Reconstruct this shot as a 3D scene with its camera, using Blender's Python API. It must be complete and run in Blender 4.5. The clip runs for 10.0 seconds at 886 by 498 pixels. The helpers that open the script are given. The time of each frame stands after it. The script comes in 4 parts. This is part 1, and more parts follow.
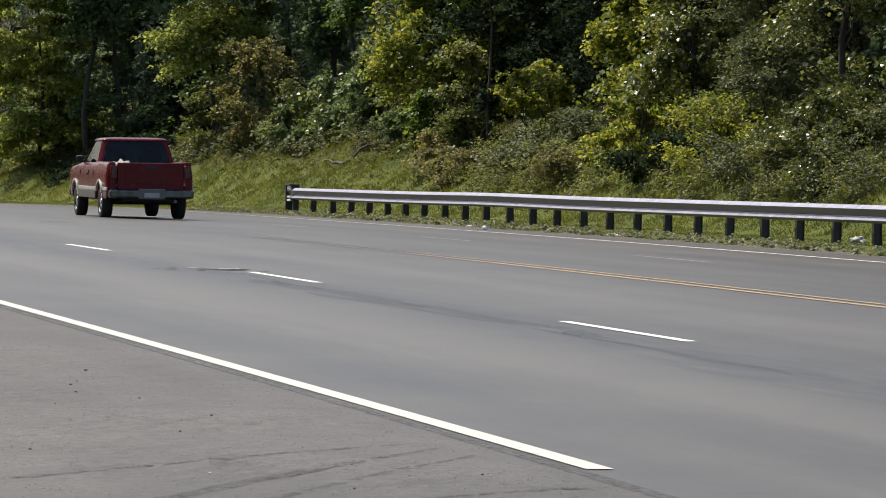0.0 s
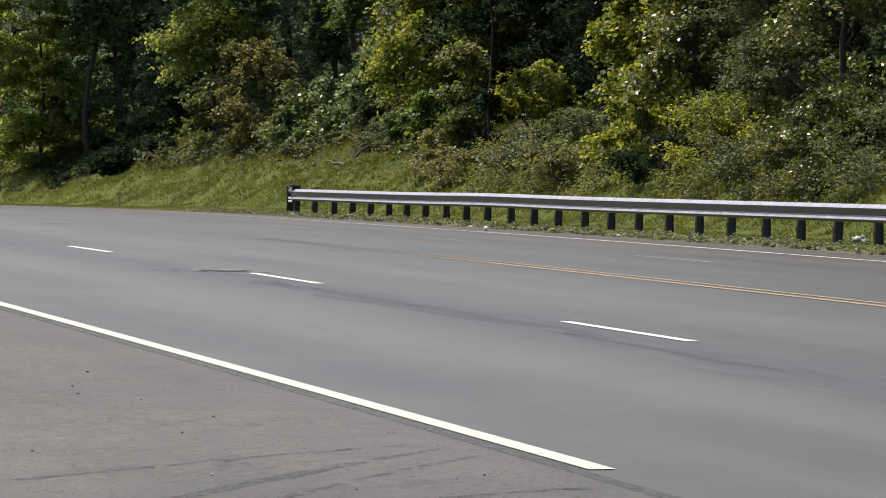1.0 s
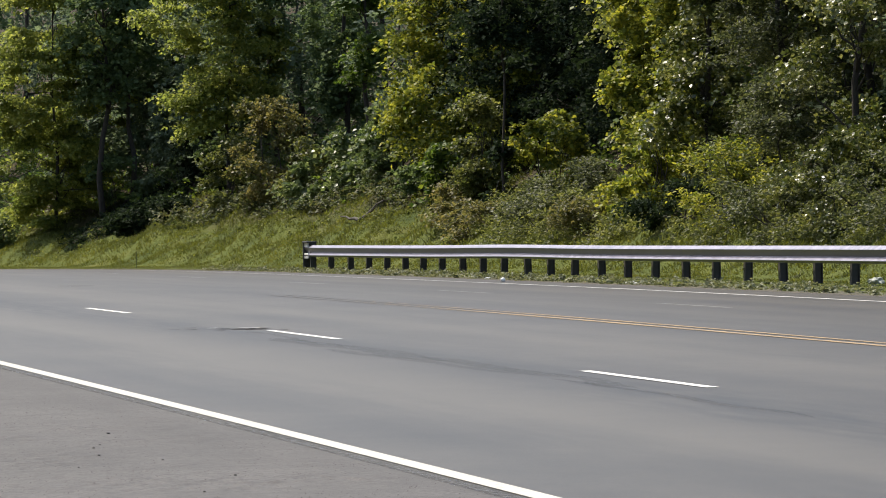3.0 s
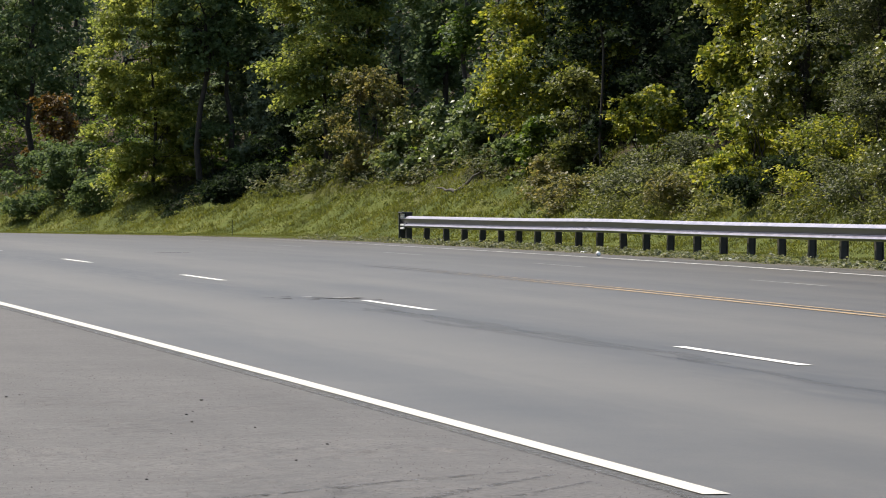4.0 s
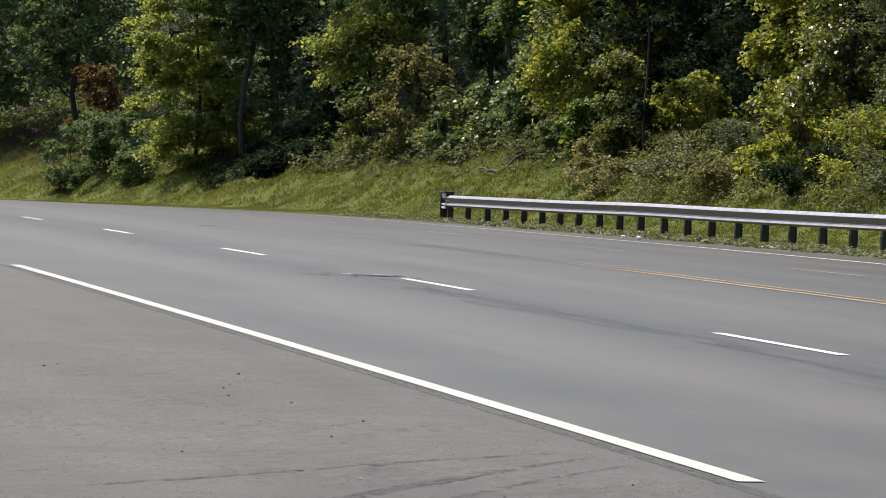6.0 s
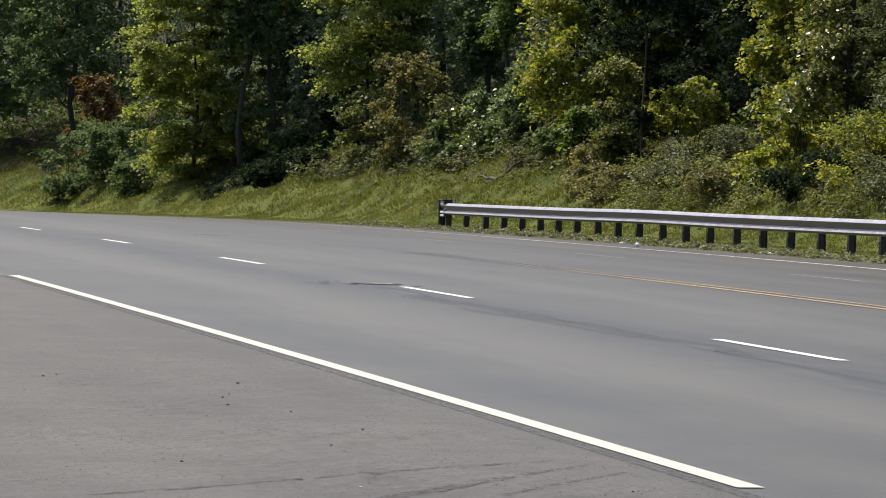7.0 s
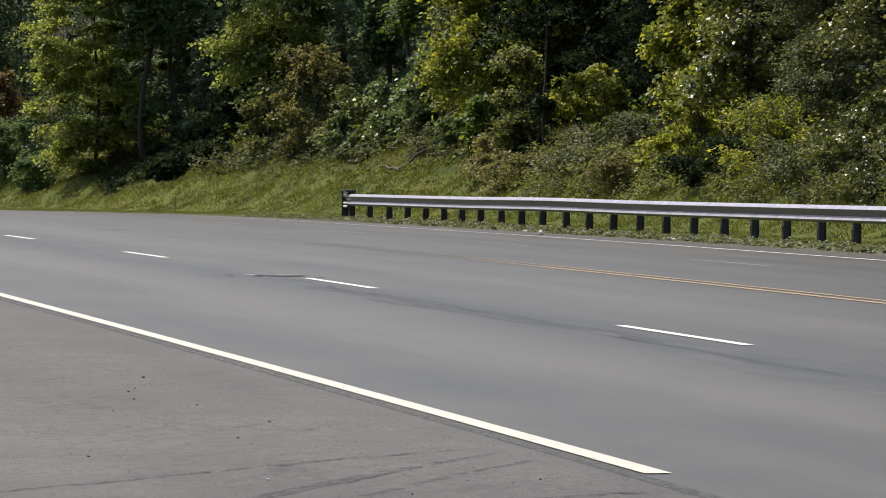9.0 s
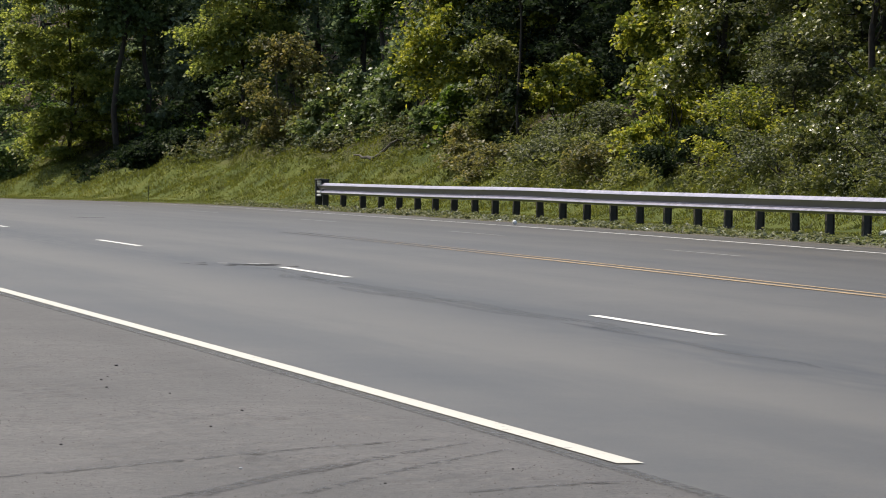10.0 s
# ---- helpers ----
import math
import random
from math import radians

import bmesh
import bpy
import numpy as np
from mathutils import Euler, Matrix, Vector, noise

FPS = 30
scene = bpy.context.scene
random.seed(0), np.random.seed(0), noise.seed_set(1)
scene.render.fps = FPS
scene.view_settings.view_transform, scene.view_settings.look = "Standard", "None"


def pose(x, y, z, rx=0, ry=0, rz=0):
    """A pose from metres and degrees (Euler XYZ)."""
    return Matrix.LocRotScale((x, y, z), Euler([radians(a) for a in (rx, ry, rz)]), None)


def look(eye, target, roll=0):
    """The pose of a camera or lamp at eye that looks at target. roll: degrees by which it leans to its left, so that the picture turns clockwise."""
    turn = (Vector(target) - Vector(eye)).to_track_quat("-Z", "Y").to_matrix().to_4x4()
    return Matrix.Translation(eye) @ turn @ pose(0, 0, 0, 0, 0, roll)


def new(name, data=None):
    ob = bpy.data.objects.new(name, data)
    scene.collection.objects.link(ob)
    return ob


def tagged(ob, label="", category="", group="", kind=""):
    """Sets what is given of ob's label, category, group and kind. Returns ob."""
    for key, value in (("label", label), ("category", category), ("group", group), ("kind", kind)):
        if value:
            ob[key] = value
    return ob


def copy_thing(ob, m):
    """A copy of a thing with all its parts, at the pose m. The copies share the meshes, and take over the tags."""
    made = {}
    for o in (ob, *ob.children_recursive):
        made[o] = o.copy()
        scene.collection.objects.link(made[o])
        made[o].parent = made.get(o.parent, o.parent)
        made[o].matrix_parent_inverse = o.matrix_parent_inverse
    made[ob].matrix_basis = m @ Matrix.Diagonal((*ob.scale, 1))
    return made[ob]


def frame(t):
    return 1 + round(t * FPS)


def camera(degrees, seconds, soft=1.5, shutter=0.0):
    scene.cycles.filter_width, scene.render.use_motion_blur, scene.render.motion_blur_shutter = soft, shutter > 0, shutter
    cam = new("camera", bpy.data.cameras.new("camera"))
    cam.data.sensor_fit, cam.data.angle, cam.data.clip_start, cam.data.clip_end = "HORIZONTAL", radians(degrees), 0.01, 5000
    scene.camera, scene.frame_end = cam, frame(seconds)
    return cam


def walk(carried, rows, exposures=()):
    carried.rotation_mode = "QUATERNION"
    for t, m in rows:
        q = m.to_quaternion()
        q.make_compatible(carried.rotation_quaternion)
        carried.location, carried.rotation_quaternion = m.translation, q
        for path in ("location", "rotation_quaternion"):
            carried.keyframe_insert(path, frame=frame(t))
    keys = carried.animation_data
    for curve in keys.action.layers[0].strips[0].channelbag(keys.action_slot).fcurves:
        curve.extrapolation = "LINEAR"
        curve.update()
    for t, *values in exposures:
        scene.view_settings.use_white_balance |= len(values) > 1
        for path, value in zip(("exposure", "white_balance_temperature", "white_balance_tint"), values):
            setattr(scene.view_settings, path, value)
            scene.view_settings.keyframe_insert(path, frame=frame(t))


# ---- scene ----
# ================= camera: hand-held long lens from the far side of the road =================
cam = camera(11.936, 10.0, soft=1.0)
EYE = 1.323
# seconds, yaw, pitch, roll
TURNS = [
    (0, -0.002, -1.354, -0.722),
    (0.2, 0.013, -1.372, -0.480),
    (0.5, 0.052, -1.387, -0.651),
    (1, 0.013, -1.346, -0.544),
    (1.5, -0.106, -1.312, -0.621),
    (2, -0.184, -1.318, -0.540),
    (2.1, -0.185, -1.317, -0.318),
    (2.2, -0.196, -1.223, -0.074),
    (3.3, 0.328, -0.307, 1.059),
    (3.4, 0.385, -0.187, 1.022),
    (3.5, 0.499, -0.172, 0.936),
    (3.6, 0.779, -0.467, 0.857),
    (3.7, 1.032, -0.765, 0.830),
    (3.8, 1.373, -0.637, 0.499),
    (3.9, 1.607, -0.800, 0.248),
    (4, 1.521, -1.000, -0.061),
    (4.1, 1.191, -1.113, -0.069),
    (4.2, 0.841, -1.147, -0.038),
    (4.3, 0.576, -1.125, -0.167),
    (4.4, 0.394, -1.111, -0.194),
    (4.5, 0.245, -1.059, -0.263),
    (4.6, 0.093, -0.913, -0.211),
    (4.7, 0.283, -0.787, -0.243),
    (4.8, 0.522, -0.711, -0.354),
    (4.9, 0.653, -0.586, -0.141),
    (5, 0.801, -0.519, -0.347),
    (5.1, 0.932, -0.476, -0.564),
    (5.2, 1.075, -0.570, -0.810),
    (5.3, 1.246, -0.798, -1.044),
    (5.4, 1.567, -1.020, -1.458),
    (5.5, 1.995, -1.088, -1.813),
    (5.6, 2.138, -1.201, -1.696),
    (5.7, 2.124, -1.256, -1.670),
    (6.8, 2.167, -1.311, -1.256),
    (6.9, 2.132, -1.324, -1.253),
    (7, 2.072, -1.174, -1.203),
    (7.1, 1.919, -1.113, -1.095),
    (7.2, 1.877, -1.069, -1.063),
    (7.3, 1.864, -1.022, -1.132),
    (7.5, 1.855, -0.989, -0.958),
    (7.7, 1.755, -1.105, -0.819),
    (8, 1.437, -1.186, -0.467),
    (8.2, 1.194, -1.198, -0.270),
    (8.5, 1.064, -1.210, -0.164),
    (8.7, 0.969, -1.281, -0.200),
    (9, 0.754, -1.291, -0.344),
    (9.5, 0.372, -1.334, -0.328),
    (9.8, 0.355, -1.438, -0.413),
    (10, 0.400, -1.432, -0.565),
]
walk(cam, [(t, pose(0, 0, EYE, 90 + pitch, roll, yaw)) for t, yaw, pitch, roll in TURNS], exposures=[(t, e, 6500, 8) for t, e in ((0, 0.69), (2.2, 0.65), (3.5, 0.82), (4, 0.79), (5, 0.81), (5.6, 0.78), (7, 0.65), (7.5, 0.65), (8, 0.6), (10, 0.58))])

# ================= world, sun, exposure =================
SUN_AZ, SUN_EL = 48.0, 57.0          # degrees left of the +y axis, degrees up
world = bpy.data.worlds.new("sky")
scene.world = world
world.use_nodes = True
wn = world.node_tree.nodes
sky = wn.new("ShaderNodeTexSky")
sky.sky_type, sky.sun_disc = "NISHITA", False
sky.sun_elevation, sky.sun_rotation = radians(SUN_EL), radians(-SUN_AZ)
sky.air_density, sky.dust_density, sky.ozone_density = 1.0, 3.5, 0.6
world.node_tree.links.new(sky.outputs[0], wn["Background"].inputs[0])
wn["Background"].inputs[1].default_value = 0.15
sun = new("sun", bpy.data.lights.new("sun", "SUN"))
sun.data.energy, sun.data.angle, sun.data.color = 3.4, radians(0.53), (1.0, 0.91, 0.78)
sun_way = Vector((-math.sin(radians(SUN_AZ)) * math.cos(radians(SUN_EL)), math.cos(radians(SUN_AZ)) * math.cos(radians(SUN_EL)), math.sin(radians(SUN_EL))))
sun.matrix_world = look(sun_way * 200, (0, 0, 0))

# ================= plan of the road =================
# s runs along the near edge line, away from the camera; off runs across it, towards the wood
W1, W2, W3, W4, W5 = 3.873, 7.730, 11.479, 15.147, 16.74
_S = np.arange(-200, 900, 0.5)
_TH = 0.225 + 0.0007862 * np.clip(_S, -40, 255) - 1.4406e-5 * np.clip(_S, 0, 105) ** 2 / 2 + 0.004 * np.clip(_S - 105, 0, 150)
_MID = (_TH[1:] + _TH[:-1]) / 2
_X = np.concatenate([[0], np.cumsum(-np.sin(_MID) * 0.5)])
_Y = np.concatenate([[0], np.cumsum(np.cos(_MID) * 0.5)])
_X += 4.667 * math.cos(0.225) - _X[400]
_Y += 4.667 * math.sin(0.225) - _Y[400]


def heading(s):
    return float(np.interp(s, _S, _TH))


def xy(s, off):
    t = np.interp(s, _S, _TH)
    return np.interp(s, _S, _X) + off * np.cos(t), np.interp(s, _S, _Y) + off * np.sin(t)


def road_z(s, off):
    s, off = np.asarray(s, float), np.asarray(off, float)
    fall = -0.504e-4 * np.clip(s - 40, 0, 180) ** 2
    return fall - 0.0215 * np.clip(off - W2, 0, 8.9)


def bank(s, off):
    """Rise of the ground above the verge behind the guardrail."""
    s, off = np.asarray(s, float), np.asarray(off, float)
    u = np.clip(off - 20.4, 0, None)
    rise = np.where(u < 1.2, 0.45 * u * u / 2.4, 0.45 * (u - 0.6))
    rise = np.where(u > 7, 0.45 * 6.4 + 0.26 * (u - 7), rise)
    # past off -75 an unseen slope is added to close off the sky
    rise = np.minimum(rise, 18 + 0.02 * u) + 0.5 * np.clip(-off - 75, 0, 70)
    folds = 0.32 * np.abs(np.sin(s * 0.42 - off * 0.95 + 0.8 * np.sin(s * 0.17))) ** 0.7
    bumps = folds + 0.2 * np.sin(s * 0.9 + off * 0.7) * np.sin(off * 1.1 - s * 0.23) + 0.07 * np.sin(s * 2.3 - off * 1.7) + 0.04 * np.sin(s * 4.1 + off * 3.3)
    return rise + bumps * np.clip((off - 20.5) / 2, 0, 1)


def ground_z(s, off):
    return road_z(s, off) + bank(s, off)


def spot(s, off, up=0.0):
    x, y = xy(s, off)
    return Vector((float(x), float(y), float(ground_z(s, off)) + up))


# ================= materials =================
def material(name):
    m = bpy.data.materials.new(name)
    m.use_nodes = True
    return m, m.node_tree.nodes, m.node_tree.links, m.node_tree.nodes["Principled BSDF"]


def texture(nodes, links, kind, scale, coord, detail=4.0):
    t = nodes.new(kind)
    t.inputs["Scale"].default_value = scale
    if kind == "ShaderNodeTexNoise":
        t.inputs["Detail"].default_value = detail
    links.new(coord, t.inputs["Vector"])
    return t


def ramp(nodes, links, value, stops):
    r = nodes.new("ShaderNodeValToRGB")
    while len(r.color_ramp.elements) < len(stops):
        r.color_ramp.elements.new(0.5)
    for e, (at, c) in zip(r.color_ramp.elements, stops):
        e.position, e.color = at, (*c, 1)
    links.new(value, r.inputs[0])
    return r


def mixed(nodes, links, fac, a, b, how="MIX"):
    n = nodes.new("ShaderNodeMix")
    n.data_type, n.blend_type = "RGBA", how
    for socket, v in ((n.inputs[0], fac), (n.inputs[6], a), (n.inputs[7], b)):
        if hasattr(v, "is_linked"):
            links.new(v, socket)
        elif isinstance(v, (int, float)):
            socket.default_value = v
        else:
            socket.default_value = (*v, 1)
    return n.outputs[2]


def math_node(nodes, links, op, a, b=0.0):
    n = nodes.new("ShaderNodeMath")
    n.operation = op
    for socket, v in ((n.inputs[0], a), (n.inputs[1], b)):
        if hasattr(v, "is_linked"):
            links.new(v, socket)
        else:
            socket.default_value = v
    return n.outputs[0]


def bump(nodes, links, bsdf, height, strength, distance):
    b = nodes.new("ShaderNodeBump")
    b.inputs["Strength"].default_value, b.inputs["Distance"].default_value = strength, distance
    links.new(height, b.inputs["Height"])
    links.new(b.outputs[0], bsdf.inputs["Normal"])


def asphalt(name, dark, light, rough, coarse, seam=False):
    """Worn asphalt: stone grain, drawn-out wheel tracks along the road, broad stains."""
    m, n, l, b = material(name)
    uv = n.new("ShaderNodeUVMap").outputs[0]
    at = n.new("ShaderNodeTexCoord").outputs["Object"]
    stretch = n.new("ShaderNodeMapping")
    stretch.inputs["Scale"].default_value = (0.06, 1.0, 1.0)
    l.new(uv, stretch.inputs["Vector"])
    tracks = texture(n, l, "ShaderNodeTexNoise", 1.1, stretch.outputs[0], 5)
    broad = texture(n, l, "ShaderNodeTexNoise", 0.35, at, 4)
    grain = texture(n, l, "ShaderNodeTexNoise", 60 / coarse, at, 3)
    stone = texture(n, l, "ShaderNodeTexVoronoi", 90, at)
    base = ramp(n, l, tracks.outputs[0], [(0.36, dark), (0.64, light)]).outputs[0]
    base = mixed(n, l, 0.5, base, ramp(n, l, broad.outputs[0], [(0.3, dark), (0.7, light)]).outputs[0])
    base = mixed(n, l, 0.55, base, ramp(n, l, grain.outputs[0], [(0.3, (max(0.15, 1 - 0.45 * coarse),) * 3), (0.7, (1 + 0.4 * coarse,) * 3)]).outputs[0], "MULTIPLY")
    worn = texture(n, l, "ShaderNodeTexNoise", 2.6, at, 7)
    base = mixed(n, l, 0.3 * coarse, base, ramp(n, l, worn.outputs[0], [(0.36, (0.72, 0.72, 0.72)), (0.64, (1.28, 1.27, 1.26))]).outputs[0], "MULTIPLY")
    clods = texture(n, l, "ShaderNodeTexNoise", 14, at, 6)
    base = mixed(n, l, 0.3 * coarse, base, ramp(n, l, clods.outputs[0], [(0.35, (0.7, 0.7, 0.7)), (0.65, (1.25, 1.25, 1.25))]).outputs[0], "MULTIPLY")
    base = mixed(n, l, 0.35, base, ramp(n, l, stone.outputs["Distance"], [(0.0, (1.5, 1.45, 1.4)), (0.5, (0.75, 0.75, 0.75))]).outputs[0], "MULTIPLY")
    if not seam:
        pits = texture(n, l, "ShaderNodeTexVoronoi", 27, at)
        where = ramp(n, l, texture(n, l, "ShaderNodeTexNoise", 0.9, at, 5).outputs[0], [(0.46, (0, 0, 0)), (0.57, (1, 1, 1))]).outputs[0]
        base = mixed(n, l, where, base, ramp(n, l, pits.outputs["Distance"], [(0.1, (0.38, 0.38, 0.38)), (0.42, (1.15, 1.15, 1.15))]).outputs[0], "MULTIPLY")
    if seam:
        part_uv = n.new("ShaderNodeSeparateXYZ")
        l.new(uv, part_uv.inputs[0])
        wander = math_node(n, l, "MULTIPLY", math_node(n, l, "SUBTRACT", tracks.outputs[0], 0.5), 1.6)
        thin = n.new("ShaderNodeMapping")
        thin.inputs["Scale"].default_value = (0.35, 3.5, 1.0)
        l.new(uv, thin.inputs["Vector"])
        streaks = ramp(n, l, texture(n, l, "ShaderNodeTexNoise", 2.2, thin.outputs[0], 6).outputs[0], [(0.36, (0.1, 0.1, 0.1)), (0.6, (1, 1, 1))]).outputs[0]
        for centre, half, power in POLISHED:
            d = math_node(n, l, "ABSOLUTE", math_node(n, l, "SUBTRACT", math_node(n, l, "ADD", part_uv.outputs[1], wander), centre))
            mask = math_node(n, l, "MULTIPLY", math_node(n, l, "MAXIMUM", math_node(n, l, "SUBTRACT", 1.0, math_node(n, l, "DIVIDE", d, half)), 0.0), power)
            base = mixed(n, l, mask, base, tuple(c * 1.45 for c in light))
        for centre, half, power in SEAMS:
            d = math_node(n, l, "ABSOLUTE", math_node(n, l, "SUBTRACT", math_node(n, l, "ADD", part_uv.outputs[1], wander), centre))
            mask = math_node(n, l, "SUBTRACT", 1.0, math_node(n, l, "DIVIDE", d, half))
            mask = math_node(n, l, "MULTIPLY", math_node(n, l, "MAXIMUM", mask, 0.0), power)
            mask = math_node(n, l, "MULTIPLY", mask, streaks)
            base = mixed(n, l, mask, base, tuple(c * 0.45 for c in dark))
    l.new(base, b.inputs["Base Color"])
    b.inputs["Roughness"].default_value = rough
    b.inputs["Specular IOR Level"].default_value = 0.3 if seam else 0.45
    bump(n, l, b, stone.outputs["Distance"], 0.15 if seam else 0.5, 0.004)
    return m


POLISHED = [(1.9, 1.3, 0.5), (5.8, 1.3, 0.45), (9.9, 1.2, 0.3), (13.4, 1.2, 0.3)]
SEAMS = [(3.42, 0.85, 0.9), (9.6, 0.5, 0.4), (6.2, 0.45, 0.35), (1.3, 0.7, 0.3), (12.6, 0.7, 0.4)]
M_ROAD = asphalt("road_asphalt", (0.0285, 0.0247, 0.0183), (0.067, 0.0582, 0.0437), 0.5, 1.0, True)
M_LOT = asphalt("lot_asphalt", (0.0305, 0.0278, 0.0262), (0.061, 0.0558, 0.0527), 0.74, 1.3)


def paint(name, colour, worn, fade=None):
    m, n, l, b = material(name)
    at = n.new("ShaderNodeTexCoord").outputs["Object"]
    wear = texture(n, l, "ShaderNodeTexNoise", 9, at, 8)
    fine = texture(n, l, "ShaderNodeTexNoise", 70, at, 2)
    f = math_node(n, l, "ADD", wear.outputs[0], math_node(n, l, "MULTIPLY", math_node(n, l, "SUBTRACT", fine.outputs[0], 0.5), 0.5))
    if fade:
        sep = n.new("ShaderNodeSeparateXYZ")
        l.new(n.new("ShaderNodeUVMap").outputs[0], sep.inputs[0])
        gone = math_node(n, l, "MULTIPLY", math_node(n, l, "MAXIMUM", math_node(n, l, "SUBTRACT", sep.outputs[0], fade[0]), 0.0), fade[1])
        f = math_node(n, l, "SUBTRACT", f, math_node(n, l, "MINIMUM", gone, 0.45))
    c = ramp(n, l, f, [(worn - 0.08, (0.068, 0.065, 0.0605)), (worn + 0.08, colour)])
    l.new(c.outputs[0], b.inputs["Base Color"])
    b.inputs["Roughness"].default_value = 0.6
    return m


M_WHITE = paint("road_paint_white", (0.43, 0.41, 0.355), 0.28)
M_WHITE_WORN = paint("road_paint_white_worn", (0.6, 0.59, 0.56), 0.36, (90, 0.006))
M_FAINT = paint("road_paint_faint", (0.24, 0.235, 0.22), 0.4)
M_YELLOW = paint("road_paint_yellow", (0.34, 0.22, 0.085), 0.43, (46.5, 0.022))
M_DASH = paint("dash_paint", (0.57, 0.56, 0.52), 0.29)


def leaf_material(name, tones, through_light=0.52, gloss=0.55, spread=1.0, wax=0.5):
    """Leaves: tones from leaf to leaf and from bough to bough, light through the blade, a waxy sheen."""
    m, n, l, b = material(name)
    geo = n.new("ShaderNodeNewGeometry")
    at = n.new("ShaderNodeTexCoord").outputs["Object"]
    bough = texture(n, l, "ShaderNodeTexNoise", 0.8, at, 3)
    f = math_node(n, l, "ADD", math_node(n, l, "MULTIPLY", geo.outputs["Random Per Island"], 0.55 * spread), math_node(n, l, "MULTIPLY", bough.outputs[0], 0.9))
    f = math_node(n, l, "SUBTRACT", f, 0.2 * spread)
    c = ramp(n, l, f, [(0.15 + 0.7 * i / max(1, len(tones) - 1), t) for i, t in enumerate(tones)]).outputs[0]
    l.new(c, b.inputs["Base Color"])
    b.inputs["Roughness"].default_value = gloss
    b.inputs["Specular IOR Level"].default_value = wax
    glow = n.new("ShaderNodeBsdfTranslucent")
    l.new(mixed(n, l, 1.0, c, (1.24, 1.18, 0.85), "MULTIPLY"), glow.inputs[0])
    mix = n.new("ShaderNodeMixShader")
    mix.inputs[0].default_value = through_light
    l.new(b.outputs[0], mix.inputs[1])
    l.new(glow.outputs[0], mix.inputs[2])
    l.new(mix.outputs[0], n["Material Output"].inputs[0])
    return m


LEAF = {
    "lime": leaf_material("leaf_lime", [(0.105, 0.142, 0.036), (0.205, 0.25, 0.064), (0.33, 0.35, 0.095)], 0.66),
    "yellow": leaf_material("leaf_yellow", [(0.05, 0.085, 0.016), (0.165, 0.2, 0.03), (0.42, 0.41, 0.06)]),
    "green": leaf_material("leaf_green", [(0.035, 0.07, 0.012), (0.08, 0.135, 0.022), (0.16, 0.21, 0.03)]),
    "blue": leaf_material("leaf_blue_green", [(0.048, 0.078, 0.028), (0.1, 0.145, 0.052), (0.23, 0.27, 0.13)], 0.45, 0.36),
    # the palest tone paints sun glints, besides the real gloss
    "waxy": leaf_material("leaf_waxy", [(0.028, 0.042, 0.01), (0.065, 0.088, 0.02), (0.14, 0.155, 0.036), (0.26, 0.27, 0.12)], 0.35, 0.3, 1.0, 0.6),
    "dark": leaf_material("leaf_dark", [(0.056, 0.092, 0.042), (0.093, 0.14, 0.06), (0.152, 0.202, 0.086)], 0.45, 0.7, 1.0, 0.25),
    # paler and bluer: haze over the shaded wood painted as leaf colour
    "shade": leaf_material("leaf_painted_haze", [(0.07, 0.105, 0.07), (0.12, 0.165, 0.108), (0.17, 0.22, 0.145)], 0.5, 0.85),
    "olive": leaf_material("leaf_olive", [(0.04, 0.055, 0.016), (0.1, 0.12, 0.034), (0.225, 0.24, 0.075)]),
    "grey": leaf_material("leaf_grey_green", [(0.028, 0.04, 0.018), (0.068, 0.084, 0.036), (0.15, 0.168, 0.074)]),
    "brown": leaf_material("leaf_brown", [(0.052, 0.062, 0.022), (0.115, 0.12, 0.04), (0.23, 0.2, 0.08)]),
    # near-black: the shade of the wood's recesses put into the leaf colour
    "deep": leaf_material("leaf_painted_shade", [(0.012, 0.022, 0.012), (0.019, 0.032, 0.016), (0.032, 0.05, 0.023)], 0.35, 0.8, 1.0, 0.12),
    "rust": leaf_material("leaf_rust", [(0.045, 0.032, 0.012), (0.1, 0.06, 0.016), (0.15, 0.095, 0.03)]),
}


def simple(name, colour, rough=0.6, metal=0.0, vary=0.25, scale=6.0, bumpy=0.0):
    m, n, l, b = material(name)
    at = n.new("ShaderNodeTexCoord").outputs["Object"]
    a = texture(n, l, "ShaderNodeTexNoise", scale, at, 6)
    c = ramp(n, l, a.outputs[0], [(0.3, tuple(x * (1 - vary) for x in colour)), (0.7, tuple(min(1, x * (1 + vary)) for x in colour))])
    l.new(c.outputs[0], b.inputs["Base Color"])
    r = ramp(n, l, a.outputs[0], [(0.3, (rough * 0.85,) * 3), (0.7, (min(1, rough * 1.15),) * 3)])
    l.new(r.outputs[0], b.inputs["Roughness"])
    b.inputs["Metallic"].default_value = metal
    if bumpy:
        bump(n, l, b, a.outputs[0], 0.6, bumpy)
    return m


M_BARK = simple("bark", (0.035, 0.029, 0.023), 0.9, 0, 0.5, 9, 0.03)
M_GALV = simple("galvanised_steel", (0.2, 0.196, 0.245), 0.46, 1.0, 0.12, 5)
M_POST = simple("weathered_post", (0.055, 0.05, 0.046), 0.75, 0.0, 0.3, 8)
M_HEAD = simple("dark_plate", (0.03, 0.03, 0.034), 0.55, 0.0, 0.3, 8)
M_ZINC = simple("bright_zinc", (0.75, 0.75, 0.76), 0.45, 0.3, 0.1, 8)
M_BAG = simple("dull_plastic", (0.3, 0.32, 0.28), 0.6, 0, 0.3, 20)
M_LITTER = simple("white_litter", (0.8, 0.8, 0.78), 0.6, 0, 0.1, 12)


